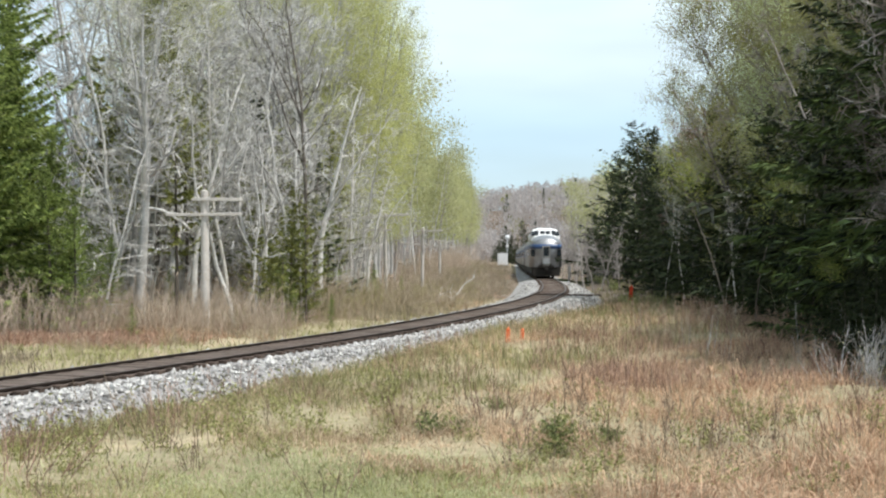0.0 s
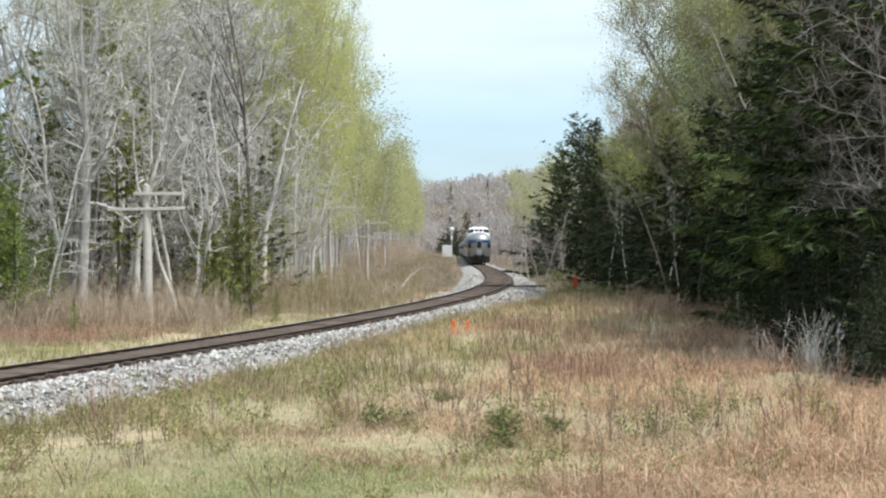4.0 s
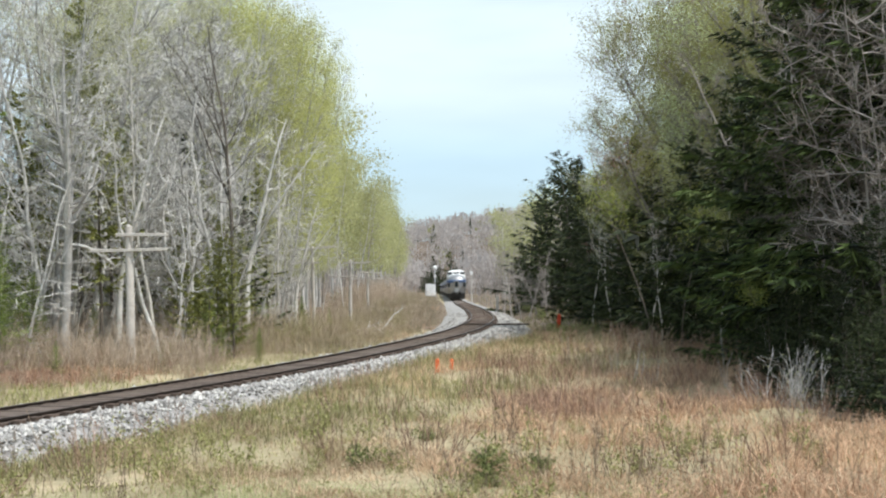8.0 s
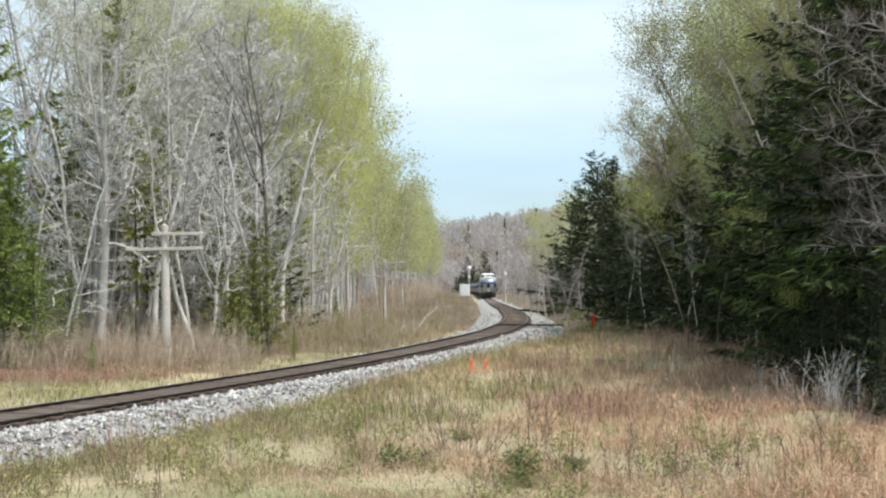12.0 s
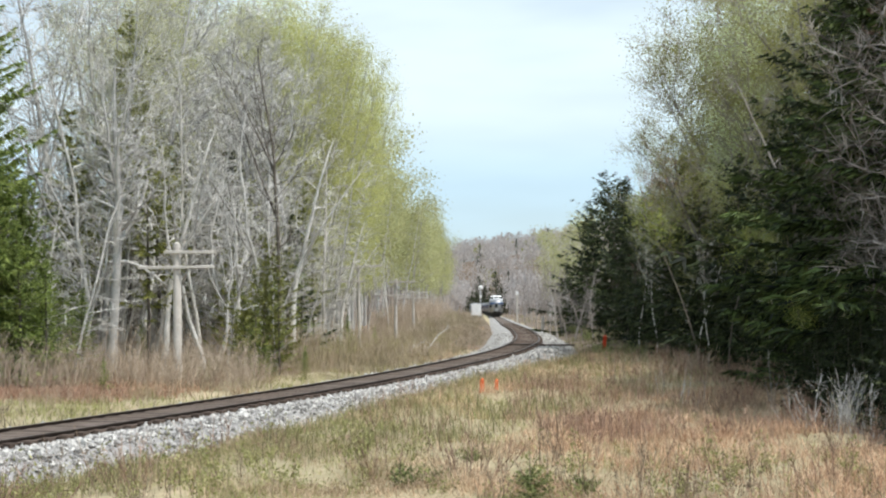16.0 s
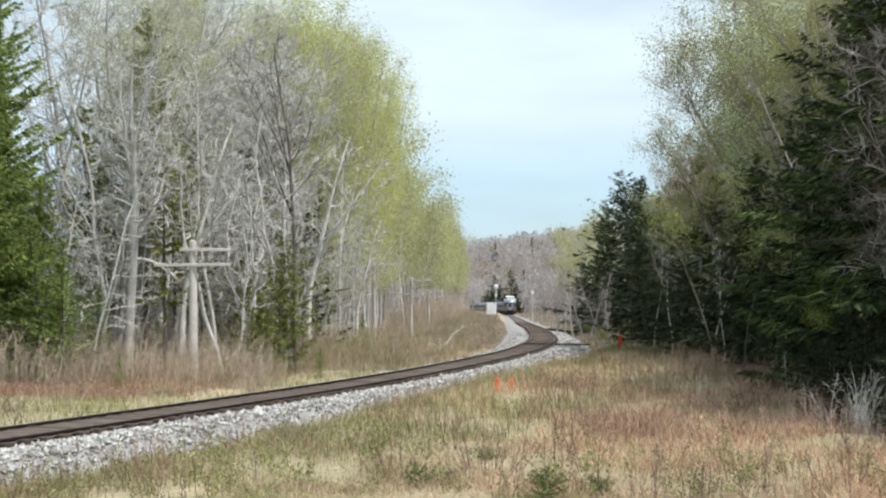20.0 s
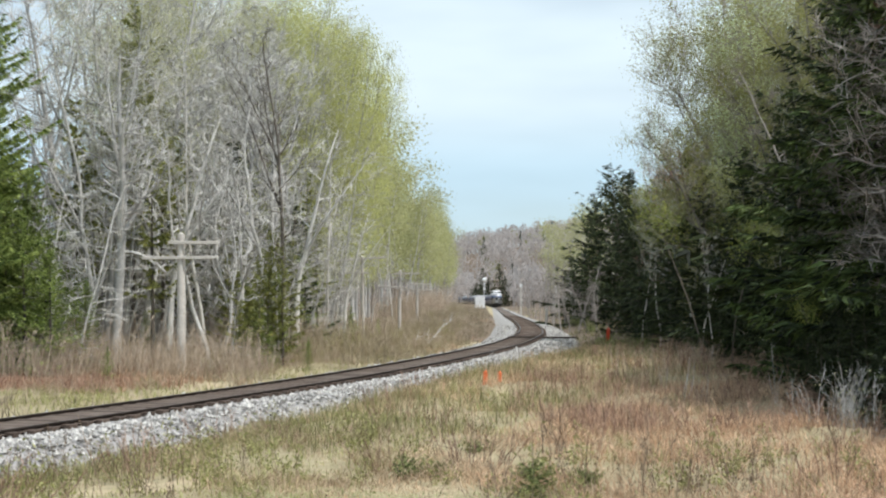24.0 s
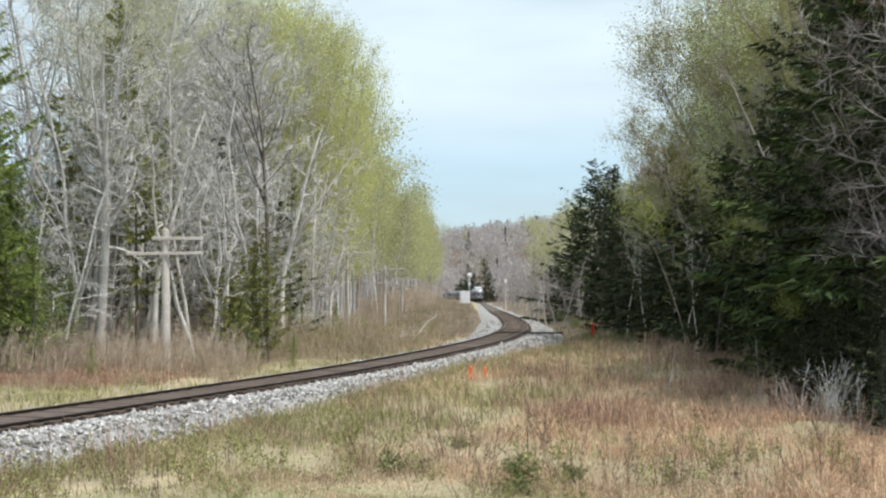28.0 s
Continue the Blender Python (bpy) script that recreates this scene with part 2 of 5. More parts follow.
def step(a, b, v):
    t = np.clip((v - a) / (b - a), 0, 1)
    return t * t * (3 - 2 * t)


def wave(x, y):
    return np.sin(x * 0.31 + 1.3) * np.cos(y * 0.23) + 0.6 * np.sin(x * 0.83 + y * 0.61) + 0.4 * np.sin(y * 1.13 - x * 0.37 + 2)


def toe(y):
    """How far from the centre line the bare ballast reaches on the clearing's side."""
    return np.interp(y, [22, 31, 42, 58, 72], [3.05, 2.7, 2.2, 2.2, 2.9])


def ground_z(x, y):
    x, y = np.atleast_1d(x).astype(float), np.atleast_1d(y).astype(float)
    s, rz = side_of_track(x, y)
    a = np.abs(s)
    r = np.hypot(x, y)
    right = -0.66 + 0.74 * np.exp(-(r / 15.0) ** 2) + 0.35 * step(60, 120, y) + 0.35 * step(8, 22, s)
    left = -0.90 + 1.65 * step(70, 190, y) + 0.5 * step(14, 40, a)
    z = np.where(s > 0, right, left) + (0.06 * wave(x, y) + 0.045 * wave(x * 2.3 + 2, y * 1.6) * (y < 60)) * step(2.5, 5, a)
    bed = rz - 0.86
    mid = np.clip((3.05 - toe(y)) / 0.85, 0, 1)
    z = z + np.where(s > 0, 0.16 * mid, 0)
    k = step(np.where((s < 0) & (y > 95), 1.75, np.where(s > 0, 2.3 - 0.6 * mid, 2.3)), np.where(s > 0, 5.5 - 2.3 * mid, np.where(y > 95, 3.2, 6.0)), a)
    z = bed * (1 - k) + z * k
    hill = 38 * step(430, 900, y) * np.clip(0.74 + 3.1 * x / np.maximum(y, 100), 0.7, 1.25) + 26 * step(60, 500, np.abs(x - 10)) * step(100, 600, y)
    return z + hill * step(20, 70, a)


def mesh_of(name, v, f, mats, mi=None, smooth=False):
    me = bpy.data.meshes.new(name)
    me.from_pydata(np.asarray(v).tolist(), [], f if isinstance(f, list) else np.asarray(f).tolist())
    for m in mats if isinstance(mats, (list, tuple)) else [mats]:
        me.materials.append(m)
    if mi is not None:
        me.polygons.foreach_set("material_index", np.asarray(mi, dtype=np.int32))
    if smooth:
        me.polygons.foreach_set("use_smooth", np.ones(len(me.polygons), dtype=bool))
    me.update()
    return me


def put(name, me, parent=None, label="", m=None):
    ob = new(name, me)
    if parent:
        ob.parent = parent
    if m is not None:
        ob.matrix_basis = m
    return tagged(ob, label)


def part(name, bm, mat, parent=None, label="", m=None, smooth=False):
    me = bpy.data.meshes.new(name)
    bm.to_mesh(me)
    bm.free()
    me.materials.append(mat)
    if smooth:
        me.polygons.foreach_set("use_smooth", np.ones(len(me.polygons), dtype=bool))
    return put(name, me, parent, label, m)


def box(w, d, h, bevel=0.0, at=(0, 0, 0), seg=1):
    bm = bmesh.new()
    bmesh.ops.create_cube(bm, size=1, matrix=Matrix.Translation(at) @ Matrix.Diagonal((w, d, h, 1)))
    if bevel:
        bmesh.ops.bevel(bm, geom=bm.edges[:], offset=bevel, segments=seg, affect="EDGES", profile=0.6)
    return bm


def rod(r, h, n=12, r2=None, at=(0, 0, 0)):
    bm = bmesh.new()
    bmesh.ops.create_cone(bm, cap_ends=True, segments=n, radius1=r, radius2=r if r2 is None else r2, depth=h, matrix=Matrix.Translation(at) @ Matrix.Translation((0, 0, h / 2)))
    return bm


class Soup:
    """Gathers tubes, blades and cards into one mesh."""

    def __init__(self):
        self.v, self.f, self.n = [], [], 0

    def add(self, v, f):
        self.v.append(v)
        self.f.append(f + self.n)
        self.n += len(v)

    def tube(self, p, r, sides=4):
        p, r = np.asarray(p, float), np.asarray(r, float)
        t = np.gradient(p, axis=0)
        t /= np.linalg.norm(t, axis=1)[:, None] + 1e-9
        u = np.cross(t, (0.31, 0.74, 0.6))
        u /= np.linalg.norm(u, axis=1)[:, None] + 1e-9
        w = np.cross(t, u)
        a = np.arange(sides) * 2 * np.pi / sides
        ring = p[:, None] + r[:, None, None] * (np.cos(a)[None, :, None] * u[:, None] + np.sin(a)[None, :, None] * w[:, None])
        i = np.arange(len(p) - 1)[:, None] * sides
        j = np.arange(sides)[None]
        k = (j + 1) % sides
        q = np.stack([i + j, i + k, i + sides + k, i + sides + j], -1).reshape(-1, 4)
        self.add(ring.reshape(-1, 3), q)

    def quads(self, c, u, w):
        """Cards with centres c and half axes u, w (arrays)."""
        v = np.stack([c - u - w, c + u - w, c + u + w, c - u + w], 1).reshape(-1, 3)
        self.add(v, np.arange(len(v)).reshape(-1, 4))

    def tris(self, a, b, c):
        v = np.stack([a, b, c], 1).reshape(-1, 3)
        self.add(v, np.arange(len(v)).reshape(-1, 3))

    def mesh(self, name, mat, smooth=False):
        v = np.concatenate(self.v)
        f = [row for block in self.f for row in block.tolist()]
        return mesh_of(name, v, f, mat, smooth=smooth)


def ground():
    r = np.concatenate([np.linspace(0.5, 8, 8), np.geomspace(9, 130, 110), np.geomspace(133, 4500, 60)])
    a = np.radians(np.concatenate([np.linspace(-180, -32, 40, endpoint=False), np.linspace(-32, 32, 150), np.linspace(32, 180, 40, endpoint=False)[1:]]))
    rr, aa = np.meshgrid(r, a, indexing="ij")
    x, y = rr * np.sin(aa), rr * np.cos(aa)
    z = ground_z(x.ravel(), y.ravel())
    v = np.stack([x.ravel(), y.ravel(), z], 1)
    n, m = len(r), len(a)
    i, j = np.meshgrid(np.arange(n - 1), np.arange(m), indexing="ij")
    k = (j + 1) % m
    f = np.stack([i * m + j, i * m + k, (i + 1) * m + k, (i + 1) * m + j], -1).reshape(-1, 4)
    v = np.concatenate([v, [[0, 0, ground_z(0, 0)[0]]]])
    cap = [[len(v) - 1, (q + 1) % m, q] for q in range(m)]
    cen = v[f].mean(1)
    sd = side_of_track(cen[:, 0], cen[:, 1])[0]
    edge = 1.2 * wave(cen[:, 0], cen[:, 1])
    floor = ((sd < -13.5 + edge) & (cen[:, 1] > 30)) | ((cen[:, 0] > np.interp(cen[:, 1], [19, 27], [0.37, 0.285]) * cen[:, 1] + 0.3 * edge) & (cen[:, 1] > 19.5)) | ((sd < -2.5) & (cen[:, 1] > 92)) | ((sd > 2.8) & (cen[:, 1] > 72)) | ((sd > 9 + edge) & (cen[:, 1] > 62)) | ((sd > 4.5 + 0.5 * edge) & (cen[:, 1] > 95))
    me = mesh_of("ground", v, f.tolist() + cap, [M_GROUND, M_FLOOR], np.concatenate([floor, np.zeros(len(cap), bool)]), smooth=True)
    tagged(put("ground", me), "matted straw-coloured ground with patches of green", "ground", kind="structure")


ground()


def sweep(profile, y0, y1, mat, name, parent, label="", dense=1):
    """A profile of (side, height) points swept along the track."""
    i = np.where((LINE[:, 1] >= y0) & (LINE[:, 1] <= y1))[0][::dense]
    nrm = np.stack([TAN[i, 1], -TAN[i, 0]], 1)
    prof = np.asarray(profile, float)
    v = np.zeros((len(i), len(prof), 3))
    v[..., :2] = LINE[i, None, :2] + prof[None, :, :1] * nrm[:, None]
    v[..., 2] = LINE[i, 2][:, None] + prof[None, :, 1]
    n, m = len(i), len(prof)
    a, b = np.meshgrid(np.arange(n - 1), np.arange(m - 1), indexing="ij")
    f = np.stack([a * m + b, a * m + b + 1, (a + 1) * m + b + 1, (a + 1) * m + b], -1).reshape(-1, 4)
    return put(name, mesh_of(name, v.reshape(-1, 3), f, mat), parent, label)


def railway():
    track = tagged(new("railway_track"), "single rusty railway track on pale grey ballast, curving away", "railway track", kind="structure")
    sweep([(-3.6, -1.0), (-2.9, -0.55), (-2.0, -0.25), (-1.45, -0.15), (-0.88, -0.14), (0.88, -0.14), (1.45, -0.15), (2.0, -0.24), (3.1, -0.82), (3.6, -1.05)], -85, 640, M_BALLAST, "ballast", track, "pale grey crushed-stone ballast")
    sweep([(-0.84, -0.085), (-0.7, -0.068), (0, -0.062), (0.7, -0.068), (0.84, -0.085)], -85, 640, M_BED, "rusty_bed", track, "rust-stained brown bed between the rails")
    for side in (-0.7525, 0.7525):
        pr = [(-0.07, -0.172), (-0.07, -0.155), (-0.012, -0.13), (-0.012, -0.045), (-0.037, -0.03), (-0.037, -0.004), (-0.03, 0), (0.03, 0), (0.037, -0.004), (0.037, -0.03), (0.012, -0.045), (0.012, -0.13), (0.07, -0.155), (0.07, -0.172)]
        rail = sweep([(side + a, b) for a, b in pr], -85, 640, M_RAIL, "rail", track, "dark rusty steel rail", 2)
        sweep([(side - 0.026, 0.003), (side + 0.026, 0.003)], -85, 640, M_RAILTOP, "running_surface", rail, "worn pale running surface", 2)
    # sleepers: slightly proud of the bed
    bm = box(0.23, 1.98, 0.16, 0.012)
    first = part("sleeper", bm, M_SLEEPER, track)
    s0 = arc_at(14)
    for k in range(300):
        s = s0 + k * 0.56
        p, q = on_track(s), on_track(s + 0.2)
        ob = first if k == 0 else new("sleeper", first.data)
        ob.parent = track
        ob.matrix_basis = pose(p[0], p[1], p[2] - 0.137 + random.uniform(-0.008, 0.008), 0, 0, math.degrees(math.atan2(q[1] - p[1], q[0] - p[0])) + random.uniform(-1, 1))
    # loose stones on the shoulders
    rng = np.random.default_rng(5)
    octa = np.array([(1, 0, 0), (-1, 0, 0), (0, 1, 0), (0, -1, 0), (0, 0, 1), (0, 0, -1)], float)
    of = np.array([(0, 2, 4), (2, 1, 4), (1, 3, 4), (3, 0, 4), (2, 0, 5), (1, 2, 5), (3, 1, 5), (0, 3, 5)])
    n = 17000
    yy = 16 + (np.sort(rng.random(n)) ** 2.1) * 100
    side = np.where(rng.random(n) < 0.85, 1, -1) * (0.98 + 2.2 * rng.random(n))
    i = np.clip(((yy + 90) / 0.5).astype(int), 0, len(LINE) - 1)
    x, y = LINE[i, 0] + side * TAN[i, 1] + rng.uniform(-.06, .06, n), LINE[i, 1] - side * TAN[i, 0] + rng.uniform(-.25, .25, n)
    z = LINE[i, 2] + np.interp(np.abs(side), [0.86, 1.5, 2.05, 3.1, 3.6], [-0.15, -0.15, -0.22, -0.80, -1.03])
    size = rng.uniform(0.026, 0.054, n) * np.where(rng.random(n) < 0.06, 1.6, 1)
    sh = octa[None] * rng.uniform(0.55, 1.35, (n, 6, 1)) + rng.normal(0, 0.22, (n, 6, 3))
    v = sh * size[:, None, None] + np.stack([x, y, z + size * 0.3], 1)[:, None]
    f = of[None] + (np.arange(n) * 6)[:, None, None]
    st = put("ballast_stones", mesh_of("ballast_stones", v.reshape(-1, 3), f.reshape(-1, 3), M_STONE), track, "loose angular grey ballast stones")
    st["kind"] = "stuff"



def cross_timber():
    x, y = 6.9, 76.2
    root = tagged(new("cross_timber"), "dark thin timber lying across the track bed", "timber")
    root.matrix_basis = pose(x, y, float(np.interp(y, LINE[:, 1], LINE[:, 2])) - 0.06, 0, 0.8, 4)
    part("beam", box(3.9, 0.16, 0.09, 0.015), M_SLEEPER, root)


railway()
cross_timber()


# ---------------------------------------------------------------- trees
def bent(rng, p, d, length, n, jit, up=0.0):
    """A crooked path from p along d."""
    pts, d = [np.array(p, float)], np.array(d, float) / np.linalg.norm(d)
    for _ in range(n):
        d = d + rng.normal(0, jit, 3) + np.array((0, 0, up))
        d /= np.linalg.norm(d)
        pts.append(pts[-1] + d * length / n)
    return np.array(pts)


def along(path, u):
    k = u * (len(path) - 1)
    i = min(int(k), len(path) - 2)
    return path[i] + (path[i + 1] - path[i]) * (k - i), path[i + 1] - path[i]


def broadleaf(seed, h, r, limbs, subs, twigs, start, reach, bark, leaf=None, leaves=0, leaf_size=0.1, lean=(0, 0), upright=0.6, fork=0, stems=1, fluff=0.28, crook=0.16, wander=0.055):
    """A bare or leafing tree of the given height: trunk with limbs, crown of twigs, and leaves."""
    rng = np.random.default_rng(seed)
    wood, crown, tips, twig = Soup(), Soup(), [], []
    tw = 0.011 * (h / 17) ** 0.5
    for st in range(stems):
        base = (0, 0, -0.3) if st == 0 else (rng.normal(0, 0.35), rng.normal(0, 0.35), -0.3)
        hh = h * (1 if st == 0 else rng.uniform(0.7, 0.95))
        ln = np.array((lean[0] + rng.normal(0, 0.05), lean[1] + rng.normal(0, 0.05), 1.0))
        path = bent(rng, base, ln, hh, 14, wander, 0.015)
        rad = r * (1 if st == 0 else 0.7) * np.linspace(1, 0.12, 15) ** 0.9
        rad[0] *= 1.3
        wood.tube(path, rad, 6)
        axes = [(path, rad, start, limbs)]
        if fork:
            for _ in range(fork):
                u = rng.uniform(0.4, 0.65)
                p, d = along(path, u)
                ang = rng.uniform(0, 6.28)
                q = bent(rng, p, d / np.linalg.norm(d) + 0.55 * np.array((math.cos(ang), math.sin(ang), 0)), hh * (1 - u) * 0.95, 9, 0.09, 0.06)
                rr = np.interp(u, np.linspace(0, 1, 15), rad) * 0.75 * np.linspace(1, 0.12, 10)
                wood.tube(q, rr, 6)
                axes.append((q, rr, 0.15, limbs // 2))
        for path_, rad_, st_, nl in axes:
            for b in range(nl):
                u = st_ + (1 - st_) * (b + rng.random()) / nl
                p, d = along(path_, min(u, 0.985))
                ang = b * 2.4 + rng.normal(0, 0.5)
                rise = upright * rng.uniform(0.3, 1.3)
                length = reach * h * (0.35 + 0.65 * math.sin(math.pi * min(1, 0.25 + 0.75 * (1 - u) * 1.1))) * rng.uniform(0.6, 1.15) * (1 - 0.45 * u)
                q = bent(rng, p, (math.cos(ang), math.sin(ang), rise), length, 6, crook, 0.05)
                r0 = max(0.017, np.interp(u, np.linspace(0, 1, len(rad_)), rad_) * 0.55)
                wood.tube(q, r0 * np.linspace(1, 0.25, 7), 3)
                for s in range(subs):
                    us = 0.2 + 0.8 * (s + rng.random()) / subs
                    p2, d2 = along(q, min(us, 0.99))
                    dd = d2 / np.linalg.norm(d2) + rng.normal(0, 0.55, 3) + np.array((0, 0, 0.25 * upright))
                    q2 = bent(rng, p2, dd, length * rng.uniform(0.25, 0.5) * (1.1 - 0.5 * us), 2, 0.25, 0.05)
                    crown.tube(q2, r0 * 0.42 * np.linspace(1, 0.4, 3) + 0.003, 3)
                    tips.append(q2[-1])
                    for _ in range(twigs):
                        p3, d3 = along(q2, rng.random())
                        e = d3 / np.linalg.norm(d3) + rng.normal(0, 0.6, 3)
                        q3 = np.stack([p3, p3 + e / np.linalg.norm(e) * rng.uniform(0.35, 0.9) * h / 17])
                        wv = np.cross(q3[1] - q3[0], rng.normal(0, 1, 3))
                        twig.append((q3[0] - wv / np.linalg.norm(wv) * tw, q3[0] + wv / np.linalg.norm(wv) * tw, q3[1]))
                        tips.append(q3[1])
    if twig:
        tg = np.array(twig)
        crown.tris(tg[:, 0], tg[:, 1], tg[:, 2])
    lv = None
    if leaves:
        t = np.array(tips)
        c = t[rng.integers(0, len(t), leaves)] + rng.normal(0, fluff, (leaves, 3))
        u, w = rng.normal(0, 1, (leaves, 3)), rng.normal(0, 1, (leaves, 3))
        sz = leaf_size * rng.uniform(0.6, 1.3, (leaves, 1))
        u = u / np.linalg.norm(u, axis=1)[:, None] * sz
        w = np.cross(u, w)
        w = w / np.linalg.norm(w, axis=1)[:, None] * sz * 0.6
        lv = Soup()
        lv.tris(c - u * 0.8 - w, c - u * 0.8 + w, c + u)
    return (wood.mesh("trunk", bark, True), crown.mesh("crown", bark if bark in (M_DEADWOOD, M_DARKBARK, M_FARBARK) else M_TWIG), lv.mesh("leaves", leaf) if lv else None)


def conifer(seed, h, r, spread, mat, droop=0.25, bare=0.03, gap=0.36, sprays=15, ragged=0.3, wide=0.13, size=1.0, limbs=True):
    """A spruce or fir: trunk, whorls of drooping boughs set with needle sprays, dead twigs below."""
    rng = np.random.default_rng(seed)
    wood, need = Soup(), Soup()
    path = bent(rng, (0, 0, -0.3), (rng.normal(0, .02), rng.normal(0, .02), 1), h, 10, 0.012)
    wood.tube(path, r * np.linspace(1, 0.05, 11), 7)
    z = bare * h + 0.3
    A, B, C = [], [], []
    while z < h - 0.15:
        u = z / h
        p, _ = along(path, min(0.99, u))
        L = spread * h * (1 - u) ** 0.85 * (0.75 + 0.25 * step(0, 0.25, u)) + 0.12
        nb = int(rng.integers(5, 8))
        for b in range(nb):
            if rng.random() < 0.08:
                continue
            ang = rng.uniform(0, 6.28)
            ll = L * rng.uniform(1 - ragged * 1.6, 1 + ragged)
            slope = 0.55 * u - droop * (1 - u) + rng.normal(0, 0.10)
            out = np.array((math.cos(ang), math.sin(ang), 0))
            k = np.linspace(0, 1, 5)[:, None]
            q = p + out * k * ll + np.array((0, 0, 1)) * (slope * k * ll - droop * 0.5 * ll * k * (1 - k) * 1.4 + 0.12 * ll * k ** 3)
            if limbs and len(A) % 3 == 0:
                wood.tube(q, np.linspace(0.02, 0.006, 5) * (0.4 + ll / 3), 3)
            ns = max(4, int(sprays * (0.35 + ll / 2.2)))
            t = rng.random(ns) ** 0.75
            c = np.stack([np.interp(t, np.linspace(0, 1, 5), q[:, i]) for i in range(3)], 1)
            sd = np.where(rng.random(ns) < 0.5, 1.0, -1.0)
            sidew = np.array((-out[1], out[0], 0))
            d = out * rng.uniform(0.35, 1.0, (ns, 1)) + sidew * (sd * rng.uniform(0.2, 0.9, ns))[:, None] + np.array((0, 0, 1)) * rng.normal(-0.28, 0.22, (ns, 1))
            d /= np.linalg.norm(d, axis=1)[:, None]
            le = (size * rng.uniform(0.22, 0.5, ns) * min(1.0, h / 8 + 0.12) * (0.6 + 0.22 * ll) * (1.1 - 0.4 * t))[:, None]
            wv = np.cross(d, rng.normal(0, 1, (ns, 3)))
            wv = wv / np.linalg.norm(wv, axis=1)[:, None] * le * wide
            A += [c - wv, c + wv * 0.6 - d * le * 0.1]
            B += [c + wv, c - wv * 0.6]
            C += [c + d * le, c + d * le * 0.7 + wv * 3.0 - np.array((0, 0, 1)) * le * 0.35]
        z += gap * rng.uniform(0.6, 1.3) * (0.55 + 0.6 * (1 - u))
    need.tris(np.concatenate(A), np.concatenate(B), np.concatenate(C))
    return wood.mesh("trunk", M_DARKBARK, True), need.mesh("needles", mat)


def tree_thing(name, meshes, names):
    root = new(name)
    for me, nm in zip(meshes, names):
        if me:
            put(nm, me, root)
    return root


class Kind:
    """One built tree; every later one is a copy on the same meshes."""

    def __init__(self, name, meshes, names, label, category="tree"):
        self.args, self.first = (name, meshes, names), None
        self.label, self.category = label, category

    def plant(self, x, y, scale=1.0, turn=0.0, wide=1.0, group="", label="", tilt=0.0, lean=0.0):
        m = pose(x, y, float(ground_z(x, y)[0]) - 0.05, tilt, lean, 0) @ pose(0, 0, 0, 0, 0, turn) @ Matrix.Diagonal((scale * wide, scale * wide, scale, 1))
        if self.first is None:
            self.first = ob = tree_thing(*self.args)
            ob.matrix_basis = m
        else:
            ob = copy_thing(self.first, Matrix.Identity(4))
            ob.matrix_basis = m
        return tagged(ob, label or self.label, self.category, group)


BW = ("trunk", "crown", "leaves")
CN = ("trunk", "needles")
BARE = [Kind("bare_tree", broadleaf(10 + i, 17, 0.11 + 0.035 * i, 24, 6, 9, 0.18, 0.22, M_BARK, upright=0.6, fork=i % 3, crook=0.22), BW, "tall grey leafless hardwood tree") for i in range(4)]
DEAD = [Kind("dead_tree", broadleaf(30 + i, 12, 0.075, 36, 4, 5, 0.05, 0.27, M_DEADWOOD, upright=(-0.05, 0.25, 0.1)[i], stems=1 + i % 2), BW, "thin pale half-dead tree with a tangle of drooping side branches") for i in range(3)]
# dark bark takes in the shade these dead trees stand in
BROWNDEAD = [Kind("dead_tree", broadleaf(36 + i, 12, 0.08, 34, 5, 6, 0.05, 0.24, M_DARKBARK, upright=0.1, stems=1 + i), BW, "dead brown tree before the dark spruces") for i in range(2)]
BUDDING = [Kind("budding_tree", broadleaf(40 + i, 18, 0.17, 24, 6, 7, 0.25, 0.21, M_BARK, M_BUDS, 13500, 0.037, upright=0.8, fork=i % 2 + 1, fluff=0.24), BW, "tall grey hardwood tree with first pale-green buds") for i in range(2)]
LEAFING = [Kind("leafing_tree", broadleaf(50 + i, 17, 0.15, 22, 5, 5, 0.15, 0.20, M_BARK, M_LEAF, 15500, 0.047, upright=0.6, fork=i % 3), BW, "hardwood tree in fresh yellow-green spring leaf") for i in range(3)]
STOUT = [Kind("bare_tree", broadleaf(29, 13, 0.25, 18, 6, 8, 0.4, 0.26, M_BARK, upright=0.7, fork=3, crook=0.26), BW, "thick grey hardwood trunk with forked leafless limbs")]
CROOKED = [Kind("bare_tree", broadleaf(140 + i, 11, 0.12, 9, 3, 4, 0.3, 0.30, M_DEADWOOD, upright=0.35, fork=2, crook=0.3, wander=0.13), BW, "crooked pale bleached tree with long bare limbs") for i in range(3)]
DARKTREE = [Kind("bare_tree", broadleaf(26, 17, 0.15, 16, 4, 3, 0.3, 0.20, M_DARKBARK, upright=0.8, fork=3, crook=0.2), BW, "dark-barked forked tree without leaves")]
BIRCH = [Kind("birch_tree", broadleaf(60 + i, 11, 0.085, 12, 4, 4, 0.5, 0.18, M_BIRCH, lean=(0.10 * (1 - i), 0.05), upright=0.8, fork=1), BW, "slender pale-barked birch without leaves") for i in range(2)]
ALDER = [Kind("sapling_clump", broadleaf(70 + i, 4.5, 0.022, 8, 3, 3, 0.25, 0.28, M_BRUSH, upright=1.0, stems=6), BW, "clump of thin leafless saplings", "sapling") for i in range(2)]
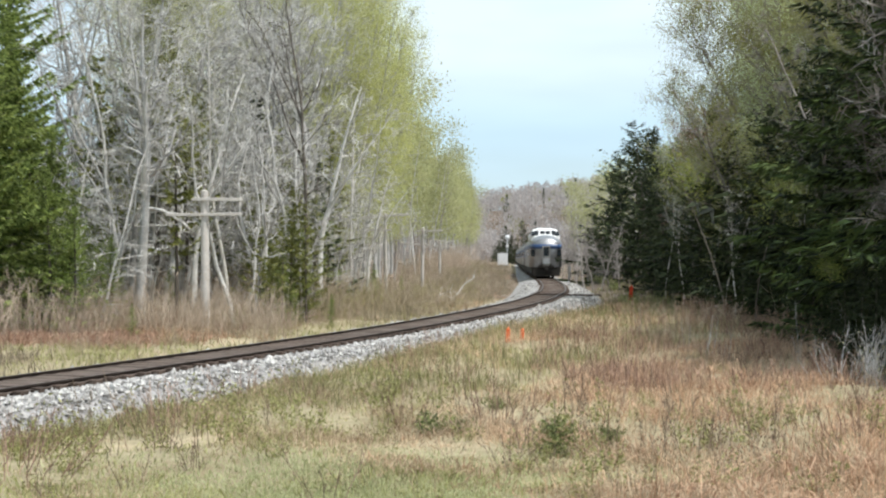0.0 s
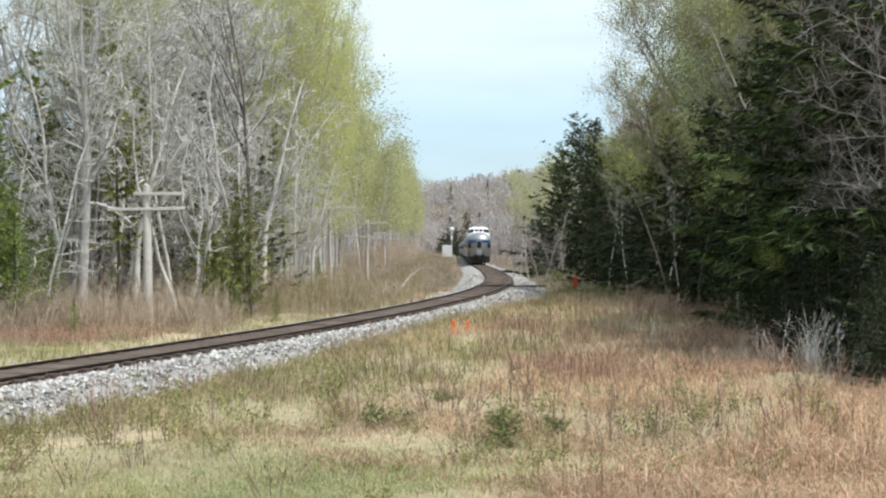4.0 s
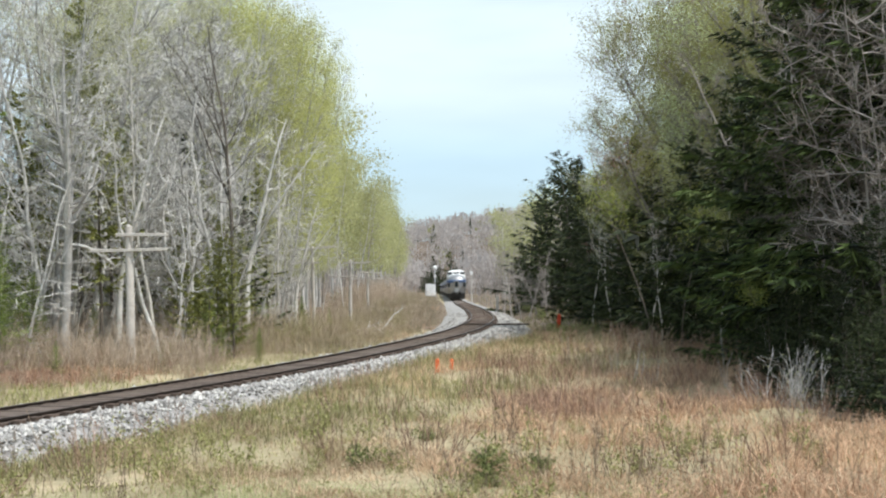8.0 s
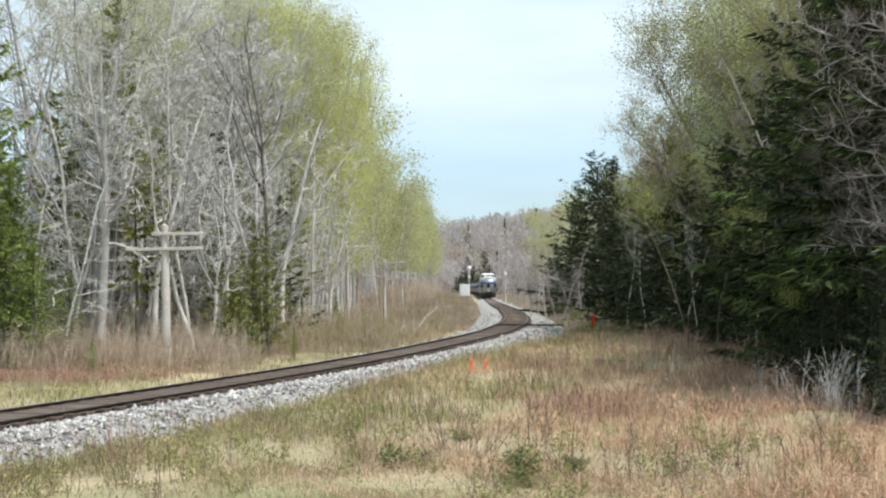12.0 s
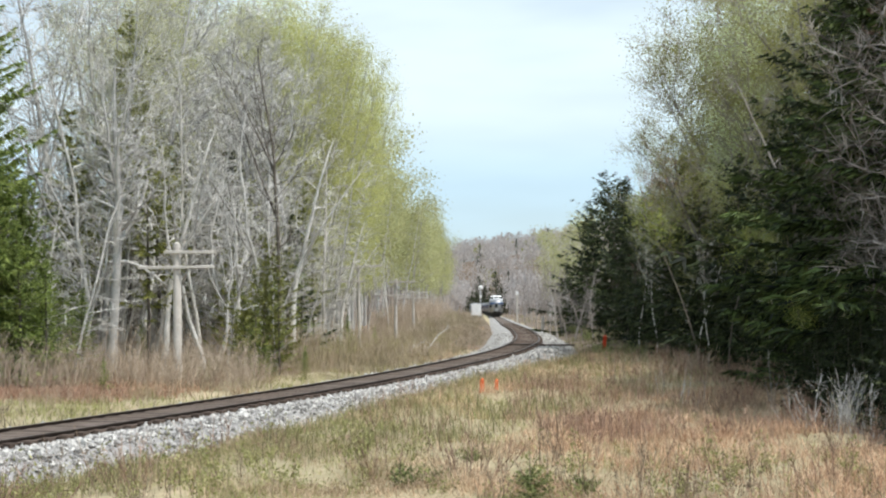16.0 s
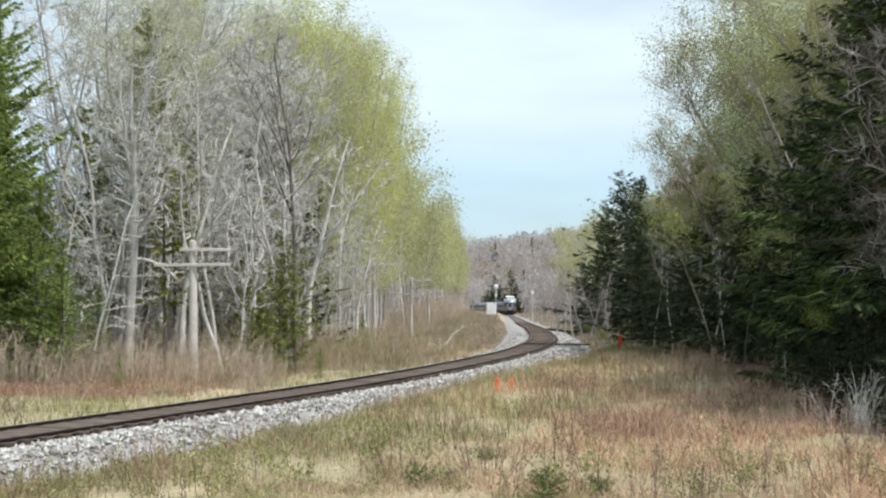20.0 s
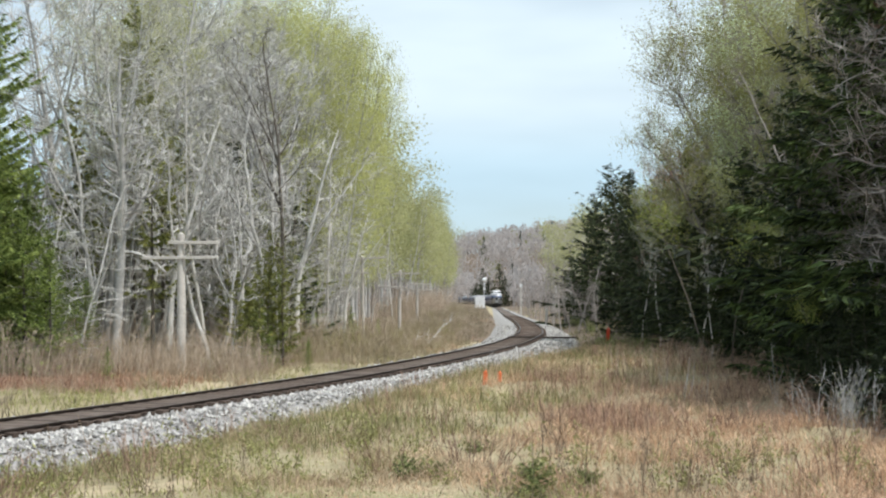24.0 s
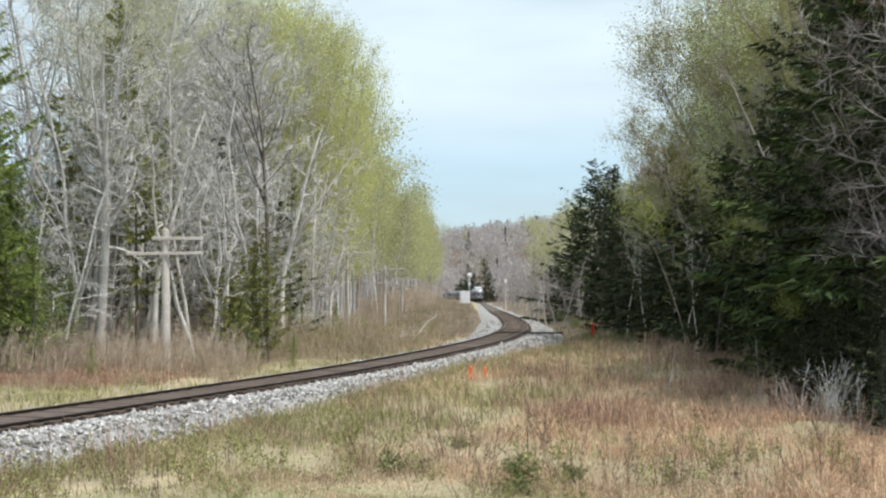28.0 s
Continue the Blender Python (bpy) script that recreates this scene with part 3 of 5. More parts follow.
OLIVETREE = [Kind("leafing_tree", broadleaf(84 + i, 16, 0.12, 22, 5, 5, 0.2, 0.22, M_FARBARK, M_OLIVELEAF, 15000, 0.041, upright=0.75, fork=2, fluff=0.22), BW, "hardwood tree with thin olive-green spring leaf") for i in range(2)]
COLUMN = [Kind("leafing_tree", broadleaf(180 + i, 17, 0.12, 30, 5, 5, 0.22, 0.15, M_FARBARK, (M_PALELEAF, M_OLIVELEAF)[i], 12000, 0.042, upright=0.7, fluff=0.24), BW, ("slim hardwood tree in pale new leaf against the sky", "slim hardwood tree in thin olive leaf")[i]) for i in range(2)]
SNAG = [Kind("dead_birch", broadleaf(190 + i, 9.5, 0.15, 8, 2, 2, 0.5, 0.2, M_BLEACHED, lean=(0.05, 0.0), upright=0.5, fork=1, wander=0.075), BW, "bleached crooked birch snag with broken limbs") for i in range(1)]
THICKET = [Kind("bare_thicket", broadleaf(160 + i, 10, 0.04, 22, 5, 7, 0.1, 0.25, M_FARBARK, upright=0.35, stems=3), BW, "grey-brown leafless thicket before the dark spruces") for i in range(2)]
SPRIG = [Kind("young_tree", broadleaf(150, 6, 0.035, 7, 3, 3, 0.72, 0.16, M_DARKBARK, M_SPRIGLEAF, 1200, 0.036, upright=0.25), BW, "young tree with a bright yellow-green top before dark spruces")]
RED = [Kind("budding_tree", broadleaf(80, 14, 0.14, 20, 5, 5, 0.2, 0.24, M_BARK, M_REDBUDS, 9000, 0.06, upright=0.7, fork=1), BW, "maple tree with reddish spring buds")]
FARLEAF = [Kind("leafing_tree", broadleaf(90 + i, 17, 0.15, 12, 3, 1, 0.28, 0.19, M_BARK, M_FARLEAF, 2900, 0.135, upright=0.6, fluff=0.8), BW, "distant hardwood tree in fresh yellow-green leaf") for i in range(2)]
FARBARE = [Kind("bare_tree", broadleaf(95 + i, 17, 0.14, 14, 4, 9, 0.12, 0.2, M_FARBARK, upright=0.7), BW, "distant grey leafless hardwood tree") for i in range(2)]
SPRUCE = [Kind("spruce_tree", conifer(100 + i, 15, 0.17, 0.24 + 0.04 * i, M_NEEDLE_SHADED, droop=0.18 + 0.05 * i, wide=0.17, sprays=16, ragged=0.55, gap=0.46), CN, "dark green spruce with drooping boughs") for i in range(3)]
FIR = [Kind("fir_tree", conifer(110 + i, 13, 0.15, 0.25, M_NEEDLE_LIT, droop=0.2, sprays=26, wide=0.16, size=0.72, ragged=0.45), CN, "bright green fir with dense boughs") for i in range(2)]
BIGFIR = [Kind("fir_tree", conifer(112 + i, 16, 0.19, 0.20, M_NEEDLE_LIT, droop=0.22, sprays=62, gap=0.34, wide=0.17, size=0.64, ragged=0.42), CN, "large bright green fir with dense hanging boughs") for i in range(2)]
MIDFIR = [Kind("fir_tree", conifer(124, 9, 0.11, 0.21, M_OLIVENEEDLE, droop=0.15, bare=0.06, gap=0.40, ragged=0.75, sprays=30, wide=0.17), CN, "ragged olive-green fir among bare trees")]
TALLFIR = [Kind("fir_tree", conifer(126, 17, 0.16, 0.135, M_OLIVENEEDLE, droop=0.12, bare=0.30, gap=0.46, ragged=0.8, sprays=34, wide=0.18), CN, "tall narrow olive-green fir with a dark tip")]
THINFIR = [Kind("fir_tree", conifer(120, 12, 0.12, 0.15, M_OLIVENEEDLE, droop=0.1, bare=0.25, gap=0.62, ragged=0.85, sprays=24, wide=0.17), CN, "thin ragged olive-green fir")]
RUSTFIR = [Kind("fir_tree", conifer(122, 12, 0.12, 0.14, M_BRACKEN, droop=0.2, bare=0.70, gap=0.5, ragged=0.6, sprays=18), CN, "dying fir with rust-brown needles")]
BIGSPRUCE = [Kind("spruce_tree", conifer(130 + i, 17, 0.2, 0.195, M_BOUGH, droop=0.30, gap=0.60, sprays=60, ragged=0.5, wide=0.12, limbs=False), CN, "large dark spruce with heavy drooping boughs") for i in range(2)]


def beside(y, s):
    i = int(np.clip((y + 90) / 0.5, 0, len(LINE) - 1))
    return LINE[i, 0] + s * TAN[i, 1], LINE[i, 1] - s * TAN[i, 0]


def dirs(x_over_y, d):
    return x_over_y * d, d


def woods():
    rng = np.random.default_rng(21)
    R = lambda a, b: rng.uniform(a, b)
    pick = lambda L: L[int(rng.integers(0, len(L)))]
    # left: the edge of the wood follows the line, some fourteen metres off it; its crowns fall away with distance
    rise = lambda b: float(np.interp(b, [-0.30, -0.18, -0.155, -0.125, -0.08, -0.055, -0.038, -0.022, -0.01, 0.011, 0.03, 0.045], [0.27, 0.255, 0.228, 0.240, 0.214, 0.193, 0.172, 0.143, 0.112, 0.076, 0.052, 0.042]))
    tall = {"bare_tree": 17.0, "budding_tree": 18.0, "leafing_tree": 17.0}
    y = 40.0
    while y < 430:
        far = y > 150
        for row in range(4 if y < 105 else 2):
            s = -(13.8 + row * R(2.6, 3.8) + R(-0.7, 0.7)) - (2.0 if y < 62 else 0)
            s -= 2.5 if row == 0 and 82 < y < 150 else 0
            x, yy = beside(y + R(-1.6, 1.6), s)
            if x < -0.47 * yy or (x < -0.262 * yy and yy < 62):
                continue
            b = x / yy
            leafy = float(step(-0.175, -0.07, b))
            t = rng.random()
            if far:
                k = pick(FARLEAF) if t < (0.85 if row < 2 else 0.5) else pick(FARBARE)
            elif row == 0 and b < -0.085:
                k = pick(BARE) if t < 0.75 - 0.3 * leafy else pick(BUDDING)
            elif t < 0.15 + leafy * 0.85:
                k = pick(LEAFING)
            elif t < 0.55 + leafy * 0.4 and b > -0.2:
                k = pick(BUDDING)
            else:
                k = pick(BARE)
            high = rise(b + (0.012 if b > -0.13 else 0)) * yy + 1.88 - float(ground_z(x, yy)[0])
            sc = min(1.5, high / tall[k.args[0]]) * R(0.90, 1.02) * (0.9 if row == 0 and b < -0.06 and k in BARE else 1)
            k.plant(x, yy, sc, R(0, 360), 1.0 if sc < 1.1 else 0.9, group="wood beside the track", tilt=R(-3, 3))
        y += (3.4 if y < 110 else 4.5) if not far else 8.5
    # left: thin dead trees, birches and firs along the front of the wood
    for i in range(27):
        y = 47 + 41 * (i + R(0, 1)) / 27
        x, yy = beside(y, -R(11.3, 13.6) - (1.6 if y < 59 else 0))
        if -0.132 < x / yy < -0.085 and i % 3:
            continue
        pick(DEAD).plant(x, yy, R(0.55, 1.1), R(0, 360), tilt=R(-9, 9), lean=R(-9, 9), group="edge of the wood")
    for i in range(9):
        x, yy = dirs(-.25 + .165 * (i + R(0, 1)) / 9, R(58, 64))
        pick(DEAD).plant(x, yy, R(0.6, 1.0), R(0, 360), tilt=R(-10, 10), lean=R(-10, 10), group="edge of the wood")
    for xy, d, sc, tl in [(-.160, 58, 1.2, 3), (-.07, 80, 1.25, 4), (-.195, 63, .85, 3), (-.14, 66, 1.0, -4), (-.075, 92, 1.3, 5), (-.058, 84, .68, 8), (-.035, 108, .7, 6), (-.02, 124, .65, -4), (-.215, 60, .7, 2), (-.045, 100, .62, 3), (-.12, 78, 1.3, 0)]:
        x, yy = dirs(xy, d)
        pick(BIRCH).plant(x, yy, sc, R(0, 360), tilt=tl, group="edge of the wood")
    for xy, d, sc in [(-.152, 56, 1.0), (-.205, 57, .9), (-.13, 59, .95), (-.098, 64, 1.0), (-.245, 55, .85), (-.138, 55, .7), (-.115, 60, 1.1), (-.205, 60, 1.0), (-.078, 72, 1.0), (-.26, 56, 1.2), (-.208, 58, .62), (-.143, 58, .6), (-.148, 57, .75), (-.125, 58, .8)]:
        x, yy = dirs(xy, d)
        pick(CROOKED).plant(x, yy, sc, R(0, 360), tilt=R(-6, 6), lean=R(-8, 8), group="edge of the wood")
    for xy, d, sc, tl in [(-.186, 58, 1.2, 10), (-.093, 66, 1.25, 9), (-.0565, 82, .9, 9)]:
        SNAG[0].plant(xy * d, d, sc, 0, group="edge of the wood", lean=tl)
    DARKTREE[0].plant(-0.101 * 61, 61, 0.88, 60, group="edge of the wood")
    STOUT[0].plant(-0.222 * 54.5, 54.5, 1.0, 40, group="edge of the wood", lean=2.5)
    BARE[2].plant(-0.10 * 72, 72, 0.98, 120, group="edge of the wood")
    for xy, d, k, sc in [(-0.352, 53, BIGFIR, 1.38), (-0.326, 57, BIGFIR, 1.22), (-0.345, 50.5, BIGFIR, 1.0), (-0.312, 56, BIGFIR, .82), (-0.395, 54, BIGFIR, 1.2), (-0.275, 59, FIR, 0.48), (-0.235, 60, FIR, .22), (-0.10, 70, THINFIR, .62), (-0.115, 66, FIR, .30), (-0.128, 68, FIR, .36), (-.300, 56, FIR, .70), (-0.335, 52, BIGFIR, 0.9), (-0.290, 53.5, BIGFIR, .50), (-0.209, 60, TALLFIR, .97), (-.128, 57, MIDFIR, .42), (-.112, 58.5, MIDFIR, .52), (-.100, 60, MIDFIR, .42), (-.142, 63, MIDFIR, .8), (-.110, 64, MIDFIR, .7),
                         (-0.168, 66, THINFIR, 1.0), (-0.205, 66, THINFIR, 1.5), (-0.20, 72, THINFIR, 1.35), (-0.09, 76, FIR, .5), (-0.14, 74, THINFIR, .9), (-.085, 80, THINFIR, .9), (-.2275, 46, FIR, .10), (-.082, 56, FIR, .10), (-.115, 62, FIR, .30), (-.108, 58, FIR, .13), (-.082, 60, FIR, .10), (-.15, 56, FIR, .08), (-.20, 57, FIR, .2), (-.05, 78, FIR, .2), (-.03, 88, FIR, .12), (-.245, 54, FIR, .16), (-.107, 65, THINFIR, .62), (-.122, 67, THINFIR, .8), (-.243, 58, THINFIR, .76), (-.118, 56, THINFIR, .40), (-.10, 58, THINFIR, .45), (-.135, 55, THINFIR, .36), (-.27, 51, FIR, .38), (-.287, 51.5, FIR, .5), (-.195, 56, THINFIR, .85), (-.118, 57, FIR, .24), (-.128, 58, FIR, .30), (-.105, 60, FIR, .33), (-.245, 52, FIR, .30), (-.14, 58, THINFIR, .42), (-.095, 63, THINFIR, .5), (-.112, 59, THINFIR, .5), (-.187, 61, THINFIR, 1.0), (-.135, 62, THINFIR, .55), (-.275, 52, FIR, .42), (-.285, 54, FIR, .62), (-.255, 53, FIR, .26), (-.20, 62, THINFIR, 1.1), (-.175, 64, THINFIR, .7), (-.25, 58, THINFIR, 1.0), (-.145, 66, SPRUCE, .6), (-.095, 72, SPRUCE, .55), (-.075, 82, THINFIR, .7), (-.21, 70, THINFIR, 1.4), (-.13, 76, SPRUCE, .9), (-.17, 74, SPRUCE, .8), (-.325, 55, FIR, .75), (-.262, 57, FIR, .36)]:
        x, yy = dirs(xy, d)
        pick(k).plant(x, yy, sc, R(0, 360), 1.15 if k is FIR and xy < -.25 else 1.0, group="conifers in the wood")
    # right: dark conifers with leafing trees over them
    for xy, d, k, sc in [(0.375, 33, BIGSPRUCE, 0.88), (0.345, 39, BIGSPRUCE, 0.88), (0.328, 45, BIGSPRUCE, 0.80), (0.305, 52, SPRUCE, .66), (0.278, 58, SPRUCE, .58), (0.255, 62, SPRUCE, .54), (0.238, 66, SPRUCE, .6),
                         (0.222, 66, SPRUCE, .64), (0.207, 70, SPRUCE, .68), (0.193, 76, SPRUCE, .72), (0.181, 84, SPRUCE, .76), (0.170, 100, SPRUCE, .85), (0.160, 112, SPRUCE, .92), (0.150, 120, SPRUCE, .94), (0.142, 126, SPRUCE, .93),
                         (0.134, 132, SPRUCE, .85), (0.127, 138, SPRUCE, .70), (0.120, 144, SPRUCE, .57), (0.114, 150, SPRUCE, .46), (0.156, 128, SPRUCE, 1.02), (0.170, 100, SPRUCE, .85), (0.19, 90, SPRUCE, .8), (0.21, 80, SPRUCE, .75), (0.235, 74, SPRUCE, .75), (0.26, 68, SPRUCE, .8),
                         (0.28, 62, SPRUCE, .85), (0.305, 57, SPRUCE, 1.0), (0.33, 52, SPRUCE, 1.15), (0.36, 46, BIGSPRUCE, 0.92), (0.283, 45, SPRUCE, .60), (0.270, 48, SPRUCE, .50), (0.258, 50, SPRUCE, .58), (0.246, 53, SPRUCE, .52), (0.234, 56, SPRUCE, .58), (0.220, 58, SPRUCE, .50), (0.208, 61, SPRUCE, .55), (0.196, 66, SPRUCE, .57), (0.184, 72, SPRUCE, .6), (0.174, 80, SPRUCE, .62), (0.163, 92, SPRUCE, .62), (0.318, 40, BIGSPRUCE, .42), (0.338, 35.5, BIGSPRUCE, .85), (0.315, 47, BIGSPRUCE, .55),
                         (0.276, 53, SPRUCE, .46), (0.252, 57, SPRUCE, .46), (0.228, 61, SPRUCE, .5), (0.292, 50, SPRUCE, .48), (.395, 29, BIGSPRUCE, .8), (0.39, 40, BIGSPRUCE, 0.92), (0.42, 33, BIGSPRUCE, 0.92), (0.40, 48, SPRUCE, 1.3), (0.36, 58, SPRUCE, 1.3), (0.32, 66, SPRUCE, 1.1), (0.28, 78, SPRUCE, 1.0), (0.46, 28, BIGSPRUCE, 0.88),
                         # the four beyond 0.5 are unseen, added to shade the right-hand grass
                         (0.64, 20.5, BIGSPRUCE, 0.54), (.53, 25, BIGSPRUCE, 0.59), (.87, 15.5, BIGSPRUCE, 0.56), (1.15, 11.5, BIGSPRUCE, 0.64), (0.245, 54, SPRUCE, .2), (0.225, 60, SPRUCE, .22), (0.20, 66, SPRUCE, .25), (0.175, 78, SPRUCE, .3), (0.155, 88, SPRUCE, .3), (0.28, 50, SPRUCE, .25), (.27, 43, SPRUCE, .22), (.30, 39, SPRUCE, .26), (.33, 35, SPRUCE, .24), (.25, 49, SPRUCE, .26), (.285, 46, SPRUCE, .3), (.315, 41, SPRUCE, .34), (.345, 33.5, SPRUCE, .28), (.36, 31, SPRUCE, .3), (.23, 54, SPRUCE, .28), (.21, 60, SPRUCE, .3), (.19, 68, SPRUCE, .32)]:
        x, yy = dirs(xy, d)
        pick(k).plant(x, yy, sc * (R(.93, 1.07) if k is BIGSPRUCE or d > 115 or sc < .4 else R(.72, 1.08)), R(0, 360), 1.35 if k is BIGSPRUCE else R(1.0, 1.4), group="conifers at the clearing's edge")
    for xy, d, i, sc in [(.219, 70, 0, 1.16), (.228, 66, 0, 1.2), (.236, 74, 0, 1.25), (.208, 76, 1, .80), (.230, 68, 1, 1.1), (.245, 64, 1, 1.2), (.222, 78, 1, .9), (.198, 84, 1, .66)]:
        COLUMN[i].plant(xy * d, d, sc * R(.96, 1.04), R(0, 360), group="hardwoods at the clearing's edge")
    for xy, d, k, sc, ln in [(0.252, 75, OLIVETREE, .95, 0), (0.262, 72, OLIVETREE, 1.10, 0), (0.270, 70, OLIVETREE, 1.16, 0), (0.268, 70, OLIVETREE, 1.2, -1), (0.282, 68, OLIVETREE, 1.2, -3), (0.295, 64, OLIVETREE, 1.15, -4), (0.258, 80, LEAFING, 1.15, 0), (0.27, 78, LEAFING, 1.25, -3),
                             (0.295, 72, BUDDING, 1.2, 0), (0.315, 60, OLIVETREE, 1.15, -4), (.230, 80, LEAFING, .85, 0), (.335, 56, OLIVETREE, 1.15, 0), (.232, 80, OLIVETREE, .85, 0),
                             (0.305, 66, OLIVETREE, 1.2, 0), (0.282, 70, OLIVETREE, 1.2, 0), (0.325, 62, OLIVETREE, 1.2, 0), (0.345, 60, OLIVETREE, 1.1, 0), (0.235, 62, OLIVETREE, .74, -5), (0.255, 59, OLIVETREE, .84, -5), (0.270, 57, BUDDING, .80, -4), (0.30, 50, OLIVETREE, .80, -6), (0.312, 48, FARBARE, .66, -6), (0.285, 55, OLIVETREE, .88, -5), (0.19, 74, BUDDING, .55, 0), (0.222, 64, FARBARE, .6, -5), (0.244, 60, FARBARE, .7, -6), (0.258, 47, LEAFING, .30, 0), (.2, 64, LEAFING, .33, 0), (.182, 78, OLIVETREE, .6, 0), (0.176, 80, RED, .82, 0), (0.182, 98, BUDDING, .74, 0), (.198, 88, OLIVETREE, .80, 0), (.229, 47, SPRIG, .98, 0), (.209, 54, SPRIG, 1.25, 0), (.303, 31, SPRIG, .45, 0), (.314, 31, SPRIG, .5, 0), (.228, 62, LEAFING, .5, 0), (.305, 37, LEAFING, .17, 0), (.29, 44, LEAFING, .22, 0), (.33, 33, LEAFING, .2, 0)]:
        x, yy = dirs(xy, d)
        pick(k).plant(x, yy, sc, R(0, 360), group="hardwoods at the clearing's edge", lean=ln)
    for xy, d, sc in [(0.163, 76, .6), (0.206, 57, .52), (0.214, 55.5, .5), (0.176, 70, .5)]:
        x, yy = dirs(xy, d)
        pick(BIRCH).plant(x, yy, sc, R(0, 360), group="hardwoods at the clearing's edge")
    for xy, d, sc in [(.352, 31, .85), (.37, 31, 1.05), (.385, 30, 1.1), (.33, 35, .6), (.315, 40, .5), (.29, 47, .45), (.24, 56, .5)]:
        x, yy = dirs(xy, d)
        pick(BROWNDEAD).plant(x, yy, sc, R(0, 360), lean=R(-6, 6), group="dead trees at the clearing's edge")
    for xy, d, sc in [(.285, 37, .16), (.296, 35, .18), (.308, 33.5, .2), (.320, 32, .2), (.332, 30.5, .22), (.345, 29, .22), (.358, 27.5, .24), (.30, 38, .24), (.315, 36, .26), (.335, 33, .26), (.37, 26, .24), (.385, 25, .26), (.296, 30, .13), (.306, 29, .14), (.318, 28, .15), (.33, 27.5, .15), (.342, 26.5, .16), (.312, 31, .17), (.326, 29.5, .17), (.35, 25.5, .16), (.352, 24, .12), (.365, 23, .13), (.38, 22, .13), (.395, 21, .14), (.375, 24.5, .15), (.41, 20, .15)]:
        pick(SPRUCE).plant(xy * d, d, sc, R(0, 360), 1.3, group="conifers at the clearing's edge", label="low dark spruce thicket in deep shade")
    for xy, d, sc in [(.322, 37, .36), (.338, 34.5, .40), (.352, 32.5, .42), (.305, 41, .30), (.384, 28, .60), (.397, 27.5, .66), (.412, 27, .62), (.43, 26, .56)]:
        pick(THICKET).plant(xy * d, d, sc * 1.6, R(0, 360), group="dead trees at the clearing's edge")
    for xy, d, sc in [(.0985, 118, .42), (.104, 112, .46), (.110, 108, .50), (.116, 104, .46), (.1225, 100, .42), (.107, 122, .55), (.130, 96, .40)]:
        pick(FARBARE).plant(xy * d, d, sc * 0.75, R(0, 360), 1.4, group="dead trees at the clearing's edge", label="low grey leafless thicket at the bend")
    RUSTFIR[0].plant(.364 * 35, 35, 1.12, 30, group="dead trees at the clearing's edge")
    # right, farther: leafing trees and brush beyond the conifers
    for xy, d, sc in [(.101, 245, .95), (.112, 225, .95), (.098, 300, 1.15), (.106, 265, 1.1), (.12, 230, 1.1), (.13, 210, 1.0)]:
        x, yy = dirs(xy, d)
        pick(FARLEAF).plant(x, yy, sc, R(0, 360), group="far wood")
    for xy, d, sc in [(.092, 150, .33), (.097, 146, .36), (.102, 150, .42), (.088, 165, .36), (.094, 160, .42), (.099, 170, .45), (.105, 160, .45), (.085, 185, .4), (.09, 190, .48), (.08, 215, .45), (.094, 200, .6), (.10, 195, .62), (.088, 235, .6), (.096, 230, .7), (.083, 260, .6), (.105, 190, .6)]:
        x, yy = dirs(xy, d)
        pick(FARBARE).plant(x, yy, sc, R(0, 360), group="far wood", label="low grey leafless tree beside the track")
    for i in range(34):
        yy = R(145, 420)
        x, yy = beside(yy, R(7.5, 22) + (2 if yy < 200 else 0))
        pick(FARBARE).plant(x, yy, R(.30, .5) if yy < 260 else R(.5, .8), R(0, 360), group="far wood")
    for xy, d, sc in [(.0465, 545, .78), (.049, 548, .6), (.0595, 520, .85), (.0615, 524, .6), (.0395, 570, .42), (.0415, 566, .5), (.0435, 560, .46), (.045, 556, .5), (.0525, 540, .42), (.0555, 532, .45), (.0505, 550, .45), (.0375, 575, .4), (.064, 516, .4)]:
        x, yy = dirs(xy, d)
        pick(SPRUCE).plant(x, yy, sc * 1.35, R(0, 360), 1.25, group="far conifers", label="distant dark spruce beside the bend")


woods()


